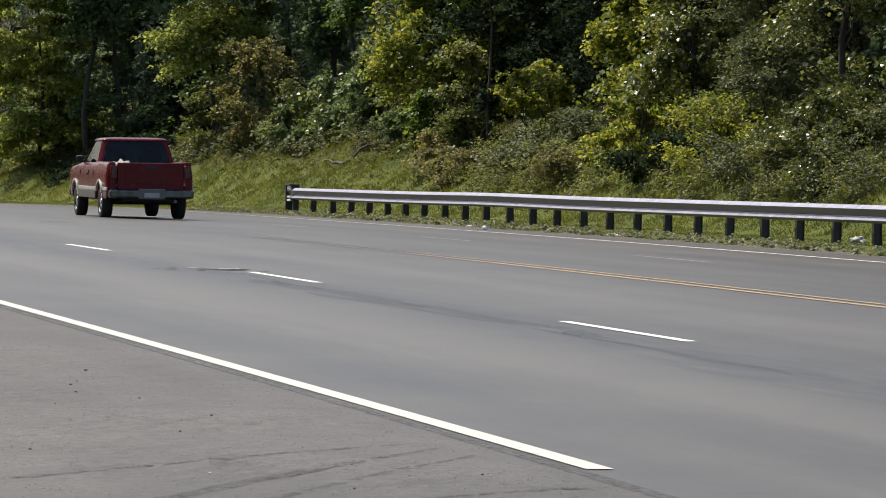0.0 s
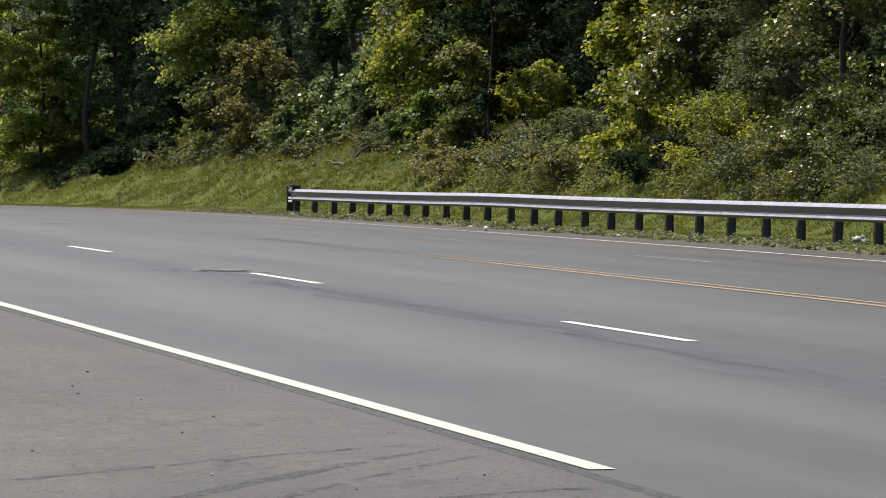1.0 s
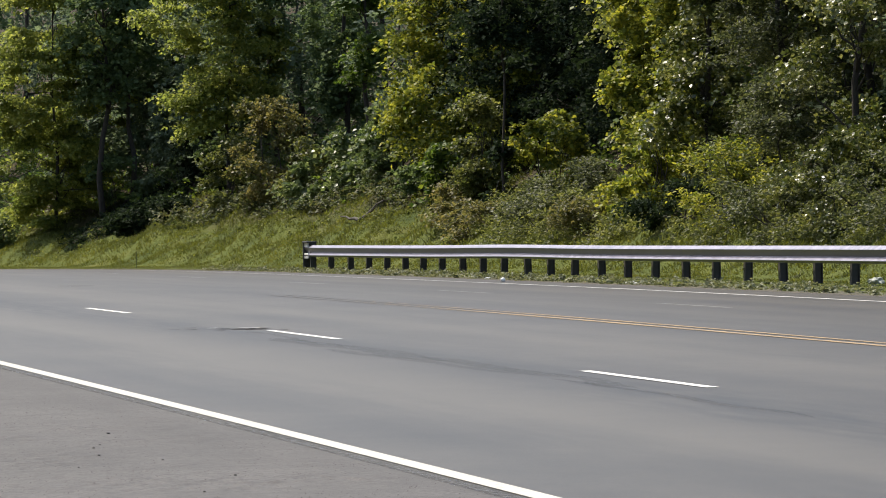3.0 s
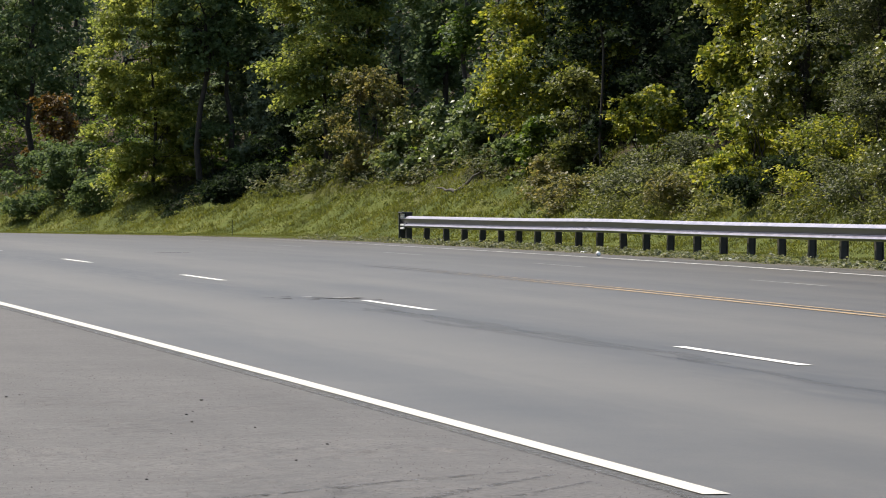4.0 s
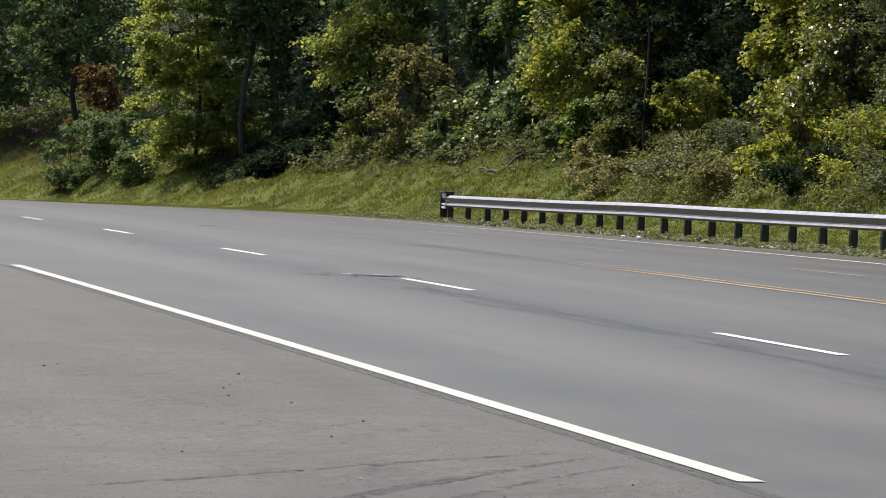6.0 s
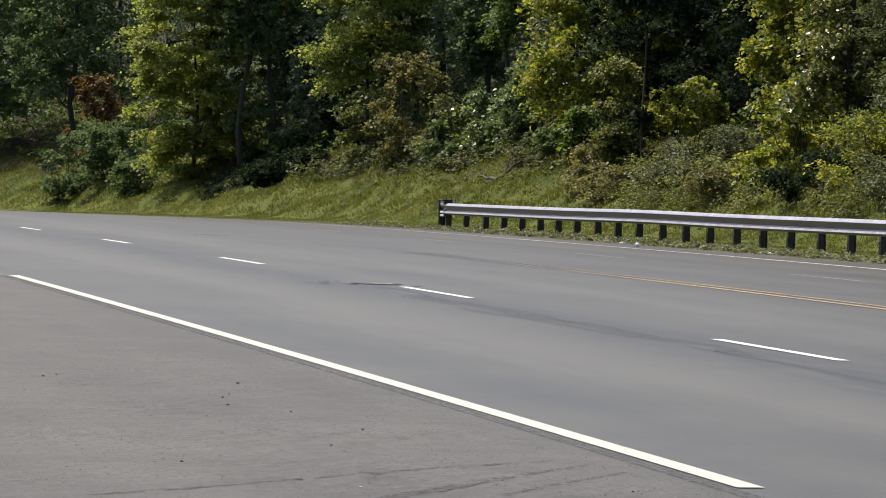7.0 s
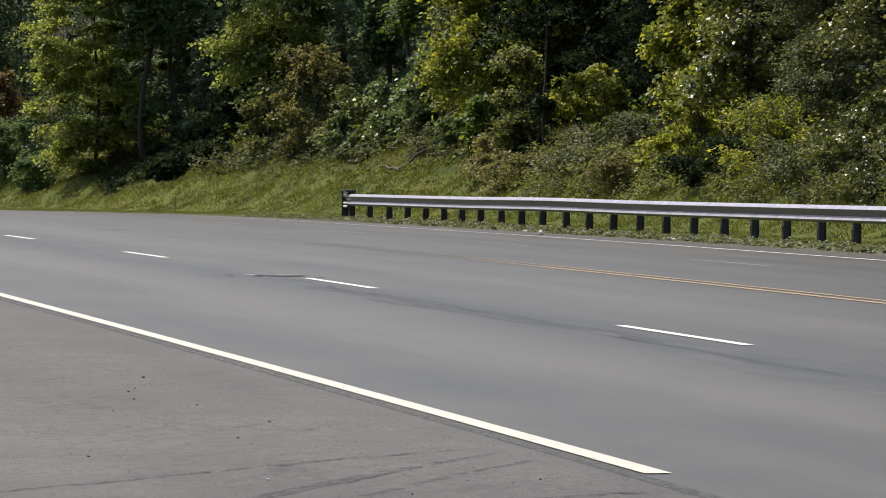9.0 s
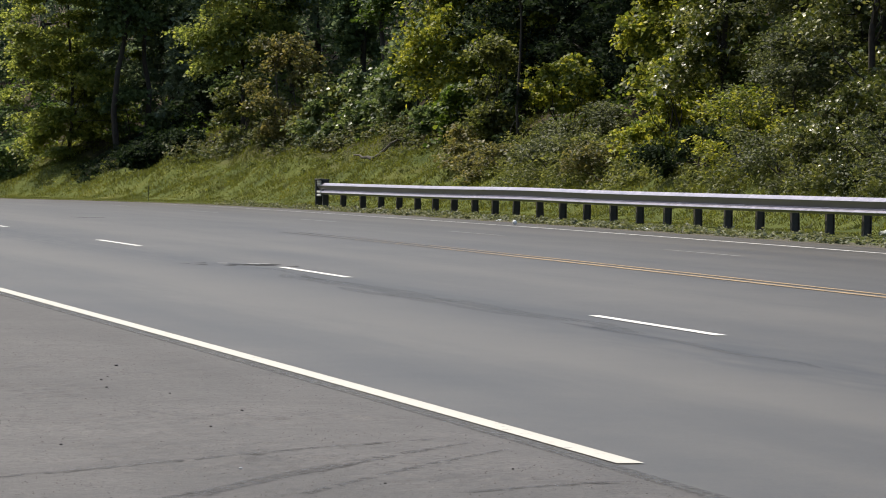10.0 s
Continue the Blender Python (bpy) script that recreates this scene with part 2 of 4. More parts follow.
# ================= building helpers =================
def part(name, bm, mat, parent=None, label="", smooth=False):
    me = bpy.data.meshes.new(name)
    bm.to_mesh(me)
    bm.free()
    me.materials.append(mat)
    if smooth:
        me.polygons.foreach_set("use_smooth", [True] * len(me.polygons))
    ob = new(name, me)
    if parent is not None:
        ob.parent = parent
    if label:
        ob["label"] = label
    return ob


def fast(name, verts, faces, mat, parent=None, smooth=False):
    """A mesh from arrays, faces all of one size."""
    me = bpy.data.meshes.new(name)
    verts, faces = np.asarray(verts, np.float32), np.asarray(faces, np.int32)
    k = faces.shape[1]
    me.vertices.add(len(verts))
    me.vertices.foreach_set("co", verts.ravel())
    me.loops.add(faces.size)
    me.loops.foreach_set("vertex_index", faces.ravel())
    me.polygons.add(len(faces))
    me.polygons.foreach_set("loop_start", np.arange(0, faces.size, k, dtype=np.int32))
    if smooth:
        me.polygons.foreach_set("use_smooth", np.ones(len(faces), bool))
    me.update(calc_edges=True)
    me.materials.append(mat)
    ob = new(name, me)
    if parent is not None:
        ob.parent = parent
    return ob


def box(bm, x0, x1, y0, y1, z0, z1, bevel=0.0):
    r = bmesh.ops.create_cube(bm, size=1)
    for v in r["verts"]:
        v.co = ((x0 + x1) / 2 + v.co.x * (x1 - x0), (y0 + y1) / 2 + v.co.y * (y1 - y0), (z0 + z1) / 2 + v.co.z * (z1 - z0))
    if bevel:
        edges = list({e for v in r["verts"] for e in v.link_edges})
        bmesh.ops.bevel(bm, geom=edges, offset=bevel, segments=2, affect="EDGES", profile=0.5)
    return bm


def strip(name, s_list, off_list, lift, mat, z_of=None):
    """A sheet laid over the plan, with (s, off) as its UV."""
    s, off = np.meshgrid(np.asarray(s_list, float), np.asarray(off_list, float), indexing="ij")
    x, y = xy(s, off)
    z = (road_z if z_of is None else z_of)(s, off) + lift
    ns, no = s.shape
    i = np.arange(ns * no).reshape(ns, no)
    faces = np.stack([i[:-1, :-1], i[:-1, 1:], i[1:, 1:], i[1:, :-1]], -1).reshape(-1, 4)
    ob = fast(name, np.stack([x, y, z], -1).reshape(-1, 3), faces, mat, smooth=True)
    uv = ob.data.uv_layers.new(name="plan")
    flat = np.stack([s, off], -1).reshape(-1, 2)[faces.ravel()]
    uv.data.foreach_set("uv", flat.astype(np.float32).ravel())
    return ob


# ================= ground, road, markings =================
def steps(*spans):
    out = []
    for a, b, d in spans:
        out += list(np.arange(a, b, d))
    return out + [spans[-1][1]]


def sheet_z(s, off):
    cover = np.where((off > -70) & (off < W5 - 0.02), -0.06, 0.0)
    return ground_z(s, off) + cover


def ground():
    ob = strip("ground", steps((-190, 40, 20), (40, 200, 0.8), (200, 700, 20)), steps((-180, -70, 20), (-69.9, W5 - 0.03, 14), (W5, 32, 0.45), (32, 60, 4), (60, 300, 30)), 0, M_GROUND, sheet_z)
    tagged(ob, "grassy verge and wooded bank rising behind the road", "ground", kind="structure")


def ground_material():
    m, n, l, b = material("verge_ground")
    uv = n.new("ShaderNodeUVMap").outputs[0]
    at = n.new("ShaderNodeTexCoord").outputs["Object"]
    sep = n.new("ShaderNodeSeparateXYZ")
    l.new(uv, sep.inputs[0])
    broad = texture(n, l, "ShaderNodeTexNoise", 0.6, at, 5)
    fine = texture(n, l, "ShaderNodeTexNoise", 14, at, 5)
    grass = ramp(n, l, broad.outputs[0], [(0.3, (0.042, 0.058, 0.015)), (0.55, (0.076, 0.092, 0.02)), (0.75, (0.112, 0.116, 0.032))]).outputs[0]
    soil = ramp(n, l, fine.outputs[0], [(0.3, (0.02, 0.017, 0.011)), (0.7, (0.06, 0.048, 0.029))]).outputs[0]
    edge = math_node(n, l, "ADD", sep.outputs[1], math_node(n, l, "MULTIPLY", broad.outputs[0], 4.0))
    wood = ramp(n, l, math_node(n, l, "DIVIDE", math_node(n, l, "SUBTRACT", edge, 23.2), 8.0), [(0.25, (0, 0, 0)), (0.5, (1, 1, 1))]).outputs[0]
    rim = math_node(n, l, "ADD", sep.outputs[1], math_node(n, l, "MULTIPLY", broad.outputs[0], 2.2))
    dirt = ramp(n, l, fine.outputs[0], [(0.3, (0.06, 0.055, 0.045)), (0.7, (0.13, 0.12, 0.095))]).outputs[0]
    grass = mixed(n, l, ramp(n, l, math_node(n, l, "DIVIDE", math_node(n, l, "SUBTRACT", rim, 16.0), 8.0), [(0.3, (1, 1, 1)), (0.4, (0, 0, 0))]).outputs[0], grass, dirt)
    # tree shadow on the bank, painted as an ellipse of dark soil
    gx = math_node(n, l, "DIVIDE", math_node(n, l, "SUBTRACT", sep.outputs[0], 147.6), 3.0)
    gy = math_node(n, l, "DIVIDE", math_node(n, l, "SUBTRACT", sep.outputs[1], 24.4), 2.4)
    far = math_node(n, l, "ADD", math_node(n, l, "MULTIPLY", gx, gx), math_node(n, l, "MULTIPLY", gy, gy))
    far = math_node(n, l, "ADD", far, math_node(n, l, "SUBTRACT", broad.outputs[0], 0.5))
    wood = mixed(n, l, ramp(n, l, far, [(0.6, (1, 1, 1)), (0.95, (0, 0, 0))]).outputs[0], wood, (1, 1, 1))
    l.new(mixed(n, l, wood, mixed(n, l, 0.35, grass, ramp(n, l, fine.outputs[0], [(0.3, (0.5, 0.5, 0.5)), (0.7, (1.4, 1.4, 1.4))]).outputs[0], "MULTIPLY"), soil), b.inputs["Base Color"])
    b.inputs["Roughness"].default_value = 0.95
    b.inputs["Specular IOR Level"].default_value = 0.1
    bump(n, l, b, fine.outputs[0], 0.8, 0.05)
    return m


M_GROUND = ground_material()


def road():
    ob = strip("road", steps((-150, 0, 10), (0, 220, 1.0), (220, 600, 10)), [-0.14, 0, 2, W1, 6, W2, 9.5, W3, 13.5, W4, 16, W5 + 0.02], 0, M_ROAD)
    tagged(ob, "weathered grey asphalt four-lane road with wheel tracks", "road", kind="structure")
    ob = strip("pavement", steps((-150, 0, 10), (0, 160, 2.0), (160, 300, 10)), [-68, -40, -25, -15, -10, -6, -3, -1.5, -0.135], -0.0004, M_LOT)
    tagged(ob, "coarse grey asphalt apron beside the road", "pavement", kind="structure")


def value_noise(s, off, cell, seed):
    """Smooth random heights on a lattice of that cell, between -1 and 1."""
    rng = np.random.default_rng(seed)
    table = rng.random((257, 257)) * 2 - 1
    a, b = s / cell, off / cell
    i, j = np.floor(a).astype(int), np.floor(b).astype(int)
    u, v = a - i, b - j
    u, v = u * u * (3 - 2 * u), v * v * (3 - 2 * v)
    i, j = i % 256, j % 256
    return (table[i, j] * (1 - u) + table[i + 1, j] * u) * (1 - v) + (table[i, j + 1] * (1 - u) + table[i + 1, j + 1] * u) * v


def apron_z(s, off):
    """Relief of the worn chip seal: stones a few centimetres apart, rougher in patches."""
    s, off = np.asarray(s, float), np.asarray(off, float)
    patch = np.clip(0.55 + 0.9 * value_noise(s, off, 0.9, 5) + 0.5 * value_noise(s, off, 0.37, 6), 0.1, 1.5)
    relief = 0.0046 * value_noise(s, off, 0.07, 7) + 0.0024 * value_noise(s, off, 0.15, 8) + 0.0042 * value_noise(s, off, 0.045, 9)
    rim = np.clip(np.minimum((-off - 0.2) / 0.25, (30.0 - s) / 6), 0, 1)
    return road_z(s, off) + 0.006 * rim + relief * patch * rim


def rough_apron():
    ob = strip("pavement_2", list(np.arange(13.2, 30.05, 0.045)), list(np.arange(-4.6, -0.19, 0.027)), 0.0006, M_LOT, apron_z)
    tagged(ob, "coarse worn chip-seal surface of the apron", "pavement", kind="structure")


def line(name, s0, s1, off, width, mat, label, lift=0.005):
    n = max(2, int((s1 - s0) / 1.0) + 1)
    ob = strip(name, list(np.linspace(s0, s1, n)), [off - width / 2, off + width / 2], lift, mat)
    tagged(ob, label, "road marking", kind="structure")
    return ob


def markings():
    line("edge_line", 16.95, 45.9, 0.0, 0.12, M_WHITE, "solid white painted edge line on the asphalt")
    line("far_edge_line", -60, 300, W4, 0.13, M_WHITE_WORN, "thin white painted edge line along the verge")
    for o in (-0.13, 0.13):
        line("yellow_line", -60, 62, W2 + o, 0.09, M_YELLOW, "worn yellow painted centre line, one of a pair")
    for i in range(-2, 22):
        s = 28.3 + 12.19 * i
        tagged(line("lane_dash", s, s + 3.3, W1, 0.1, M_DASH, "short white painted lane dash"), group="lane dashes of the near lanes")
        s = 51.73 + 12.19 * (i - 2)
        tagged(line("far_lane_dash", s, s + 3.3, W3, 0.10, M_FAINT, "faded white painted lane dash"), group="lane dashes of the far lanes")


ground()
road()
rough_apron()
markings()


# ================= guardrail =================
RAIL_END, RAIL_START, PITCH = 111.9, 51.0, 1.905


def rail_off(s):
    return 19.44 - 0.022 * (s - 80)


def rail_top(s):
    return 0.395 - 0.0056 * (s - 80) + 0.022 * math.exp(-((s - 92) / 5) ** 2)


def w_profile():
    """Cross-section of the beam: (towards the road, up), from its top edge down."""
    pts = []
    bends = [(0.0, 0.0), (0.012, 0.02), (0.077, 0.2), (0.083, 0.225), (0.077, 0.25), (0.012, 0.59), (0.006, 0.62), (0.012, 0.65), (0.077, 0.82), (0.083, 0.85), (0.077, 0.88), (0.0, 1.0)]
    for (d0, v0), (d1, v1) in zip(bends[:-1], bends[1:]):
        pts.append((d0 * 1.12, -0.312 * v0))
        pts.append((d0 * 0.56 + d1 * 0.56, -0.312 * (v0 * 0.5 + v1 * 0.5)))
    pts.append((0.0, -0.312))
    return pts


def guardrail():
    root = tagged(new("guardrail"), "galvanised steel beam guardrail on dark posts along the verge", "guardrail", kind="thing")
    prof = w_profile()
    s = RAIL_END
    while s > RAIL_START:
        a = max(s - 3.81, RAIL_START)
        st = np.linspace(s, a, 5)
        verts, faces = [], []
        for q, thick in ((0, 0.0), (1, 0.004)):
            for si in st:
                o = rail_off(si) - 0.16
                x0, y0 = xy(si, o)
                t = heading(si)
                for d, z in prof:
                    verts.append((x0 - (d - thick) * math.cos(t), y0 - (d - thick) * math.sin(t), rail_top(si) + z))
        m, k = len(prof), len(st)
        for q in range(2):
            for i in range(k - 1):
                for j in range(m - 1):
                    b0 = q * m * k + i * m + j
                    f = [b0, b0 + 1, b0 + m + 1, b0 + m]
                    faces.append(f if q else f[::-1])
        for i in range(k - 1):
            for j in (0, m - 1):
                b0, b1 = i * m + j, m * k + i * m + j
                faces.append([b0, b1, b1 + m, b0 + m])
        fast("beam", verts, faces, M_GALV, root)
        s = a
    n = 0
    while RAIL_END - 1.55 - n * PITCH > RAIL_START:
        s = RAIL_END - 1.55 - n * PITCH
        n += 1
        c, t = spot(s, rail_off(s)), heading(s)
        m = Matrix.Translation((c.x, c.y, 0)) @ Matrix.Rotation(t, 4, "Z")
        lean = Matrix.Rotation(radians(1.5 * math.sin(n * 2.1)), 4, "Y")
        bm = bmesh.new()
        box(bm, 0.0, 0.014, -0.058, 0.058, -0.80, 0.0)
        box(bm, 0.136, 0.15, -0.058, 0.058, -0.80, 0.0)
        box(bm, 0.014, 0.136, -0.006, 0.006, -0.80, 0.0)
        post = part("post", bm, M_POST, root)
        post.matrix_local = Matrix.Translation((c.x, c.y, rail_top(s) - 0.01)) @ Matrix.Rotation(t, 4, "Z") @ lean
        bm = bmesh.new()
        box(bm, -0.155, -0.002, -0.075, 0.075, -0.385, -0.01, 0.012)
        block = part("blockout", bm, M_POST, root)
        block.matrix_local = post.matrix_local.copy()
    # end terminal
    s = RAIL_END
    c, t = spot(s, rail_off(s) - 0.12), heading(s)
    base = Matrix.Translation((c.x, c.y, rail_top(s))) @ Matrix.Rotation(t, 4, "Z")
    bm = bmesh.new()
    box(bm, -0.16, 0.10, 0.02, 0.07, -0.60, 0.1, 0.01)
    box(bm, -0.18, 0.12, -0.46, 0.07, 0.07, 0.11, 0.01)
    box(bm, 0.04, 0.10, -0.46, 0.07, -0.45, 0.08, 0.01)
    part("impact_head", bm, M_HEAD, root, "dark end plate of the rail").matrix_local = base
    bm = bmesh.new()
    for z in (0.04, -0.02, -0.24, -0.33):
        box(bm, -0.13, -0.09, -0.40, 0.02, z - 0.026, z + 0.026, 0.01)
    part("guide_bars", bm, M_ZINC, root, "bright steel guides in the end head").matrix_local = base
    bm = bmesh.new()
    box(bm, -0.06, 0.10, -0.46, -0.34, -0.66, 0.07, 0.01)
    part("end_post", bm, M_HEAD, root).matrix_local = base


guardrail()


# ================= plants =================
# how a plant carries its leaves: rise and droop of the twigs, tilt of the blades, their width, fan of the twigs, depth of a layer
HABIT = {
    "layer": (0.05, 0.32, 0.8, 0.42, 0.95, 0.22),
    "broad": (0.0, 0.5, 0.85, 0.44, 1.3, 0.55),
    "fine": (0.55, 0.55, 0.7, 0.24, 1.1, 0.7),
    "heap": (0.1, 0.35, 0.6, 0.42, 3.0, 0.6),
}


def blades(rng, pos, along, up, ln, slim):
    """Leaf blades of two triangles each, folded along the midrib."""
    count = len(pos)
    up = up / (np.linalg.norm(up, axis=1)[:, None] + 1e-9)
    along = along - up * np.sum(along * up, 1)[:, None]
    along /= np.linalg.norm(along, axis=1)[:, None] + 1e-9
    side = np.cross(up, along)
    ln = ln[:, None]
    wd, fold = ln * slim, up * ln * 0.1
    v = np.stack([pos, pos + along * ln * 0.45 + side * wd + fold, pos + along * ln, pos + along * ln * 0.45 - side * wd + fold], 1).reshape(-1, 3)
    b = np.arange(count)[:, None] * 4
    f = np.concatenate([b + [0, 1, 2], b + [0, 2, 3]], 1).reshape(-1, 3)
    return v, f


def leaves(rng, centres, radii, count, size, habit="heap"):
    """Leaves in two ranks along arching twigs, the twigs fanning outwards from each bough end."""
    rise, droop, tilt, slim, fan, deep = HABIT[habit]
    centres, radii = np.asarray(centres, float), np.asarray(radii, float)
    per = 11
    n = max(1, count // per)
    k = rng.integers(0, len(centres), n)
    mid = centres[:, :2].mean(0)
    az = np.arctan2(centres[k, 1] - mid[1], centres[k, 0] - mid[0]) + rng.normal(size=n) * fan
    el = rise + rng.normal(size=n) * 0.3
    way = np.stack([np.cos(az) * np.cos(el), np.sin(az) * np.cos(el), np.sin(el)], -1)
    length = radii[k] * (0.6 + 0.9 * rng.random(n))
    start = centres[k] + rng.normal(size=(n, 3)) * radii[k][:, None] * np.array([0.42, 0.42, 0.42 * deep]) - way * length[:, None] * 0.3
    u = (np.arange(per)[None] + 0.3 + 0.7 * rng.random((n, per))) / per
    pos = start[:, None] + way[:, None] * (length[:, None] * u)[..., None]
    pos[..., 2] -= droop * length[:, None] * u * u
    pos += rng.normal(size=pos.shape) * size * 0.3
    lat = np.stack([-np.sin(az), np.cos(az), 0 * az], -1)
    turn = np.where(np.arange(per) % 2 == 0, 1.0, -1.0)[None, :, None]
    along = way[:, None] * 0.65 + lat[:, None] * turn * 0.85 + rng.normal(size=pos.shape) * 0.4 - np.array([0, 0, 0.25])
    up = np.array([0, 0, 1.0]) + way[:, None] * 0.35 + rng.normal(size=pos.shape) * tilt
    ln = size * (0.55 + 0.9 * rng.random((n, per)))
    return blades(rng, pos.reshape(-1, 3), along.reshape(-1, 3), up.reshape(-1, 3), ln.ravel(), slim)


def tube(verts, faces, path, radii, seg=6):
    """A tapered limb along a path of points."""
    base = len(verts)
    for i, (p, r) in enumerate(zip(path, radii)):
        q = path[min(i + 1, len(path) - 1)] - path[max(i - 1, 0)]
        q = q / (np.linalg.norm(q) + 1e-9)
        a = np.cross(q, (0.3, 0.9, 0.1))
        a /= np.linalg.norm(a) + 1e-9
        b = np.cross(q, a)
        for j in range(seg):
            w = 2 * math.pi * j / seg
            verts.append(p + (a * math.cos(w) + b * math.sin(w)) * r)
    for i in range(len(path) - 1):
        for j in range(seg):
            k = (j + 1) % seg
            faces.append([base + i * seg + j, base + i * seg + k, base + (i + 1) * seg + k, base + (i + 1) * seg + j])


def limb_path(rng, a, b, n=5, wobble=0.12):
    t = np.linspace(0, 1, n)[:, None]
    p = a + (b - a) * t
    p[1:-1] += rng.normal(size=(n - 2, 3)) * wobble * np.linalg.norm(b - a) * 0.5
    return p


def tree(s, off, height, radius, bottom, tone, seed, count, size, trunk=0.13, label="", name="tree", lean=0.0, clump=0.5, limbs=18, habit="broad"):
    rng = np.random.default_rng(seed)
    root = new(name)
    root.location = spot(s, off, -0.05)
    root.rotation_euler = (0, 0, rng.random() * 6.28)
    tagged(root, label, "tree" if name == "tree" else "shrub", kind="thing")
    # clumps fill an uneven crown
    n = max(14, int(height * radius * radius * 8 / (clump / 0.5) ** 2))
    n = min(n, 420)
    centres = []
    while len(centres) < n:
        h = rng.random()
        width = radius * (0.55 + 0.75 * math.sin(math.pi * (0.12 + 0.8 * h)) ** 0.8) * (1 - 0.55 * max(0, h - 0.6))
        a, r = rng.random() * 6.283, width * (0.12 + 0.88 * rng.random() ** 0.5)
        wob = 1 + 0.3 * math.sin(3 * a + 7 * h + seed) * math.sin(11 * h + seed * 1.7)
        p = np.array([math.cos(a) * r * wob + lean * h, math.sin(a) * r * wob, bottom + (height - bottom) * h])
        if noise.noise(Vector(p * 0.9 + seed * 3.1)) > -0.16:
            centres.append(p)
    centres = np.array(centres)
    radii = clump * (0.6 + 0.7 * rng.random(n))
    tv, tf = [], []
    if name == "tree":
        top = np.array([lean, 0, height * 0.9])
        path = limb_path(rng, np.zeros(3), top, 8, 0.022)
        tube(tv, tf, path, trunk * 0.8 * np.linspace(1, 0.15, 8) ** 1.1, 8)
        fast("trunk", tv, tf, M_BARK, root, True)
        for c in centres[:: max(1, n // limbs)]:
            z = max(height * 0.1, c[2] - 0.6 - 0.5 * np.linalg.norm(c[:2]))
            q = min(z / (height * 0.9), 0.95)
            a = np.array([np.interp(q, np.linspace(0, 1, 8), path[:, i]) for i in range(3)])
            lv, lf = [], []
            tube(lv, lf, limb_path(rng, a, c, 6), trunk * 0.24 * np.linspace(1, 0.2, 6), 5)
            fast("limb", lv, lf, M_BARK, root, True)
    else:
        lv, lf = [], []
        for c in centres[:: max(1, n // 8)]:
            tube(lv, lf, limb_path(rng, rng.normal(size=3) * np.array([0.1, 0.1, 0]), c, 5), 0.025 * np.linspace(1, 0.25, 5), 5)
            fast("stem", lv, lf, M_BARK, root, True)
            lv, lf = [], []
    v, f = leaves(rng, centres, radii, count, size, habit)
    fast("crown", v, f, LEAF[tone], root)
    return root


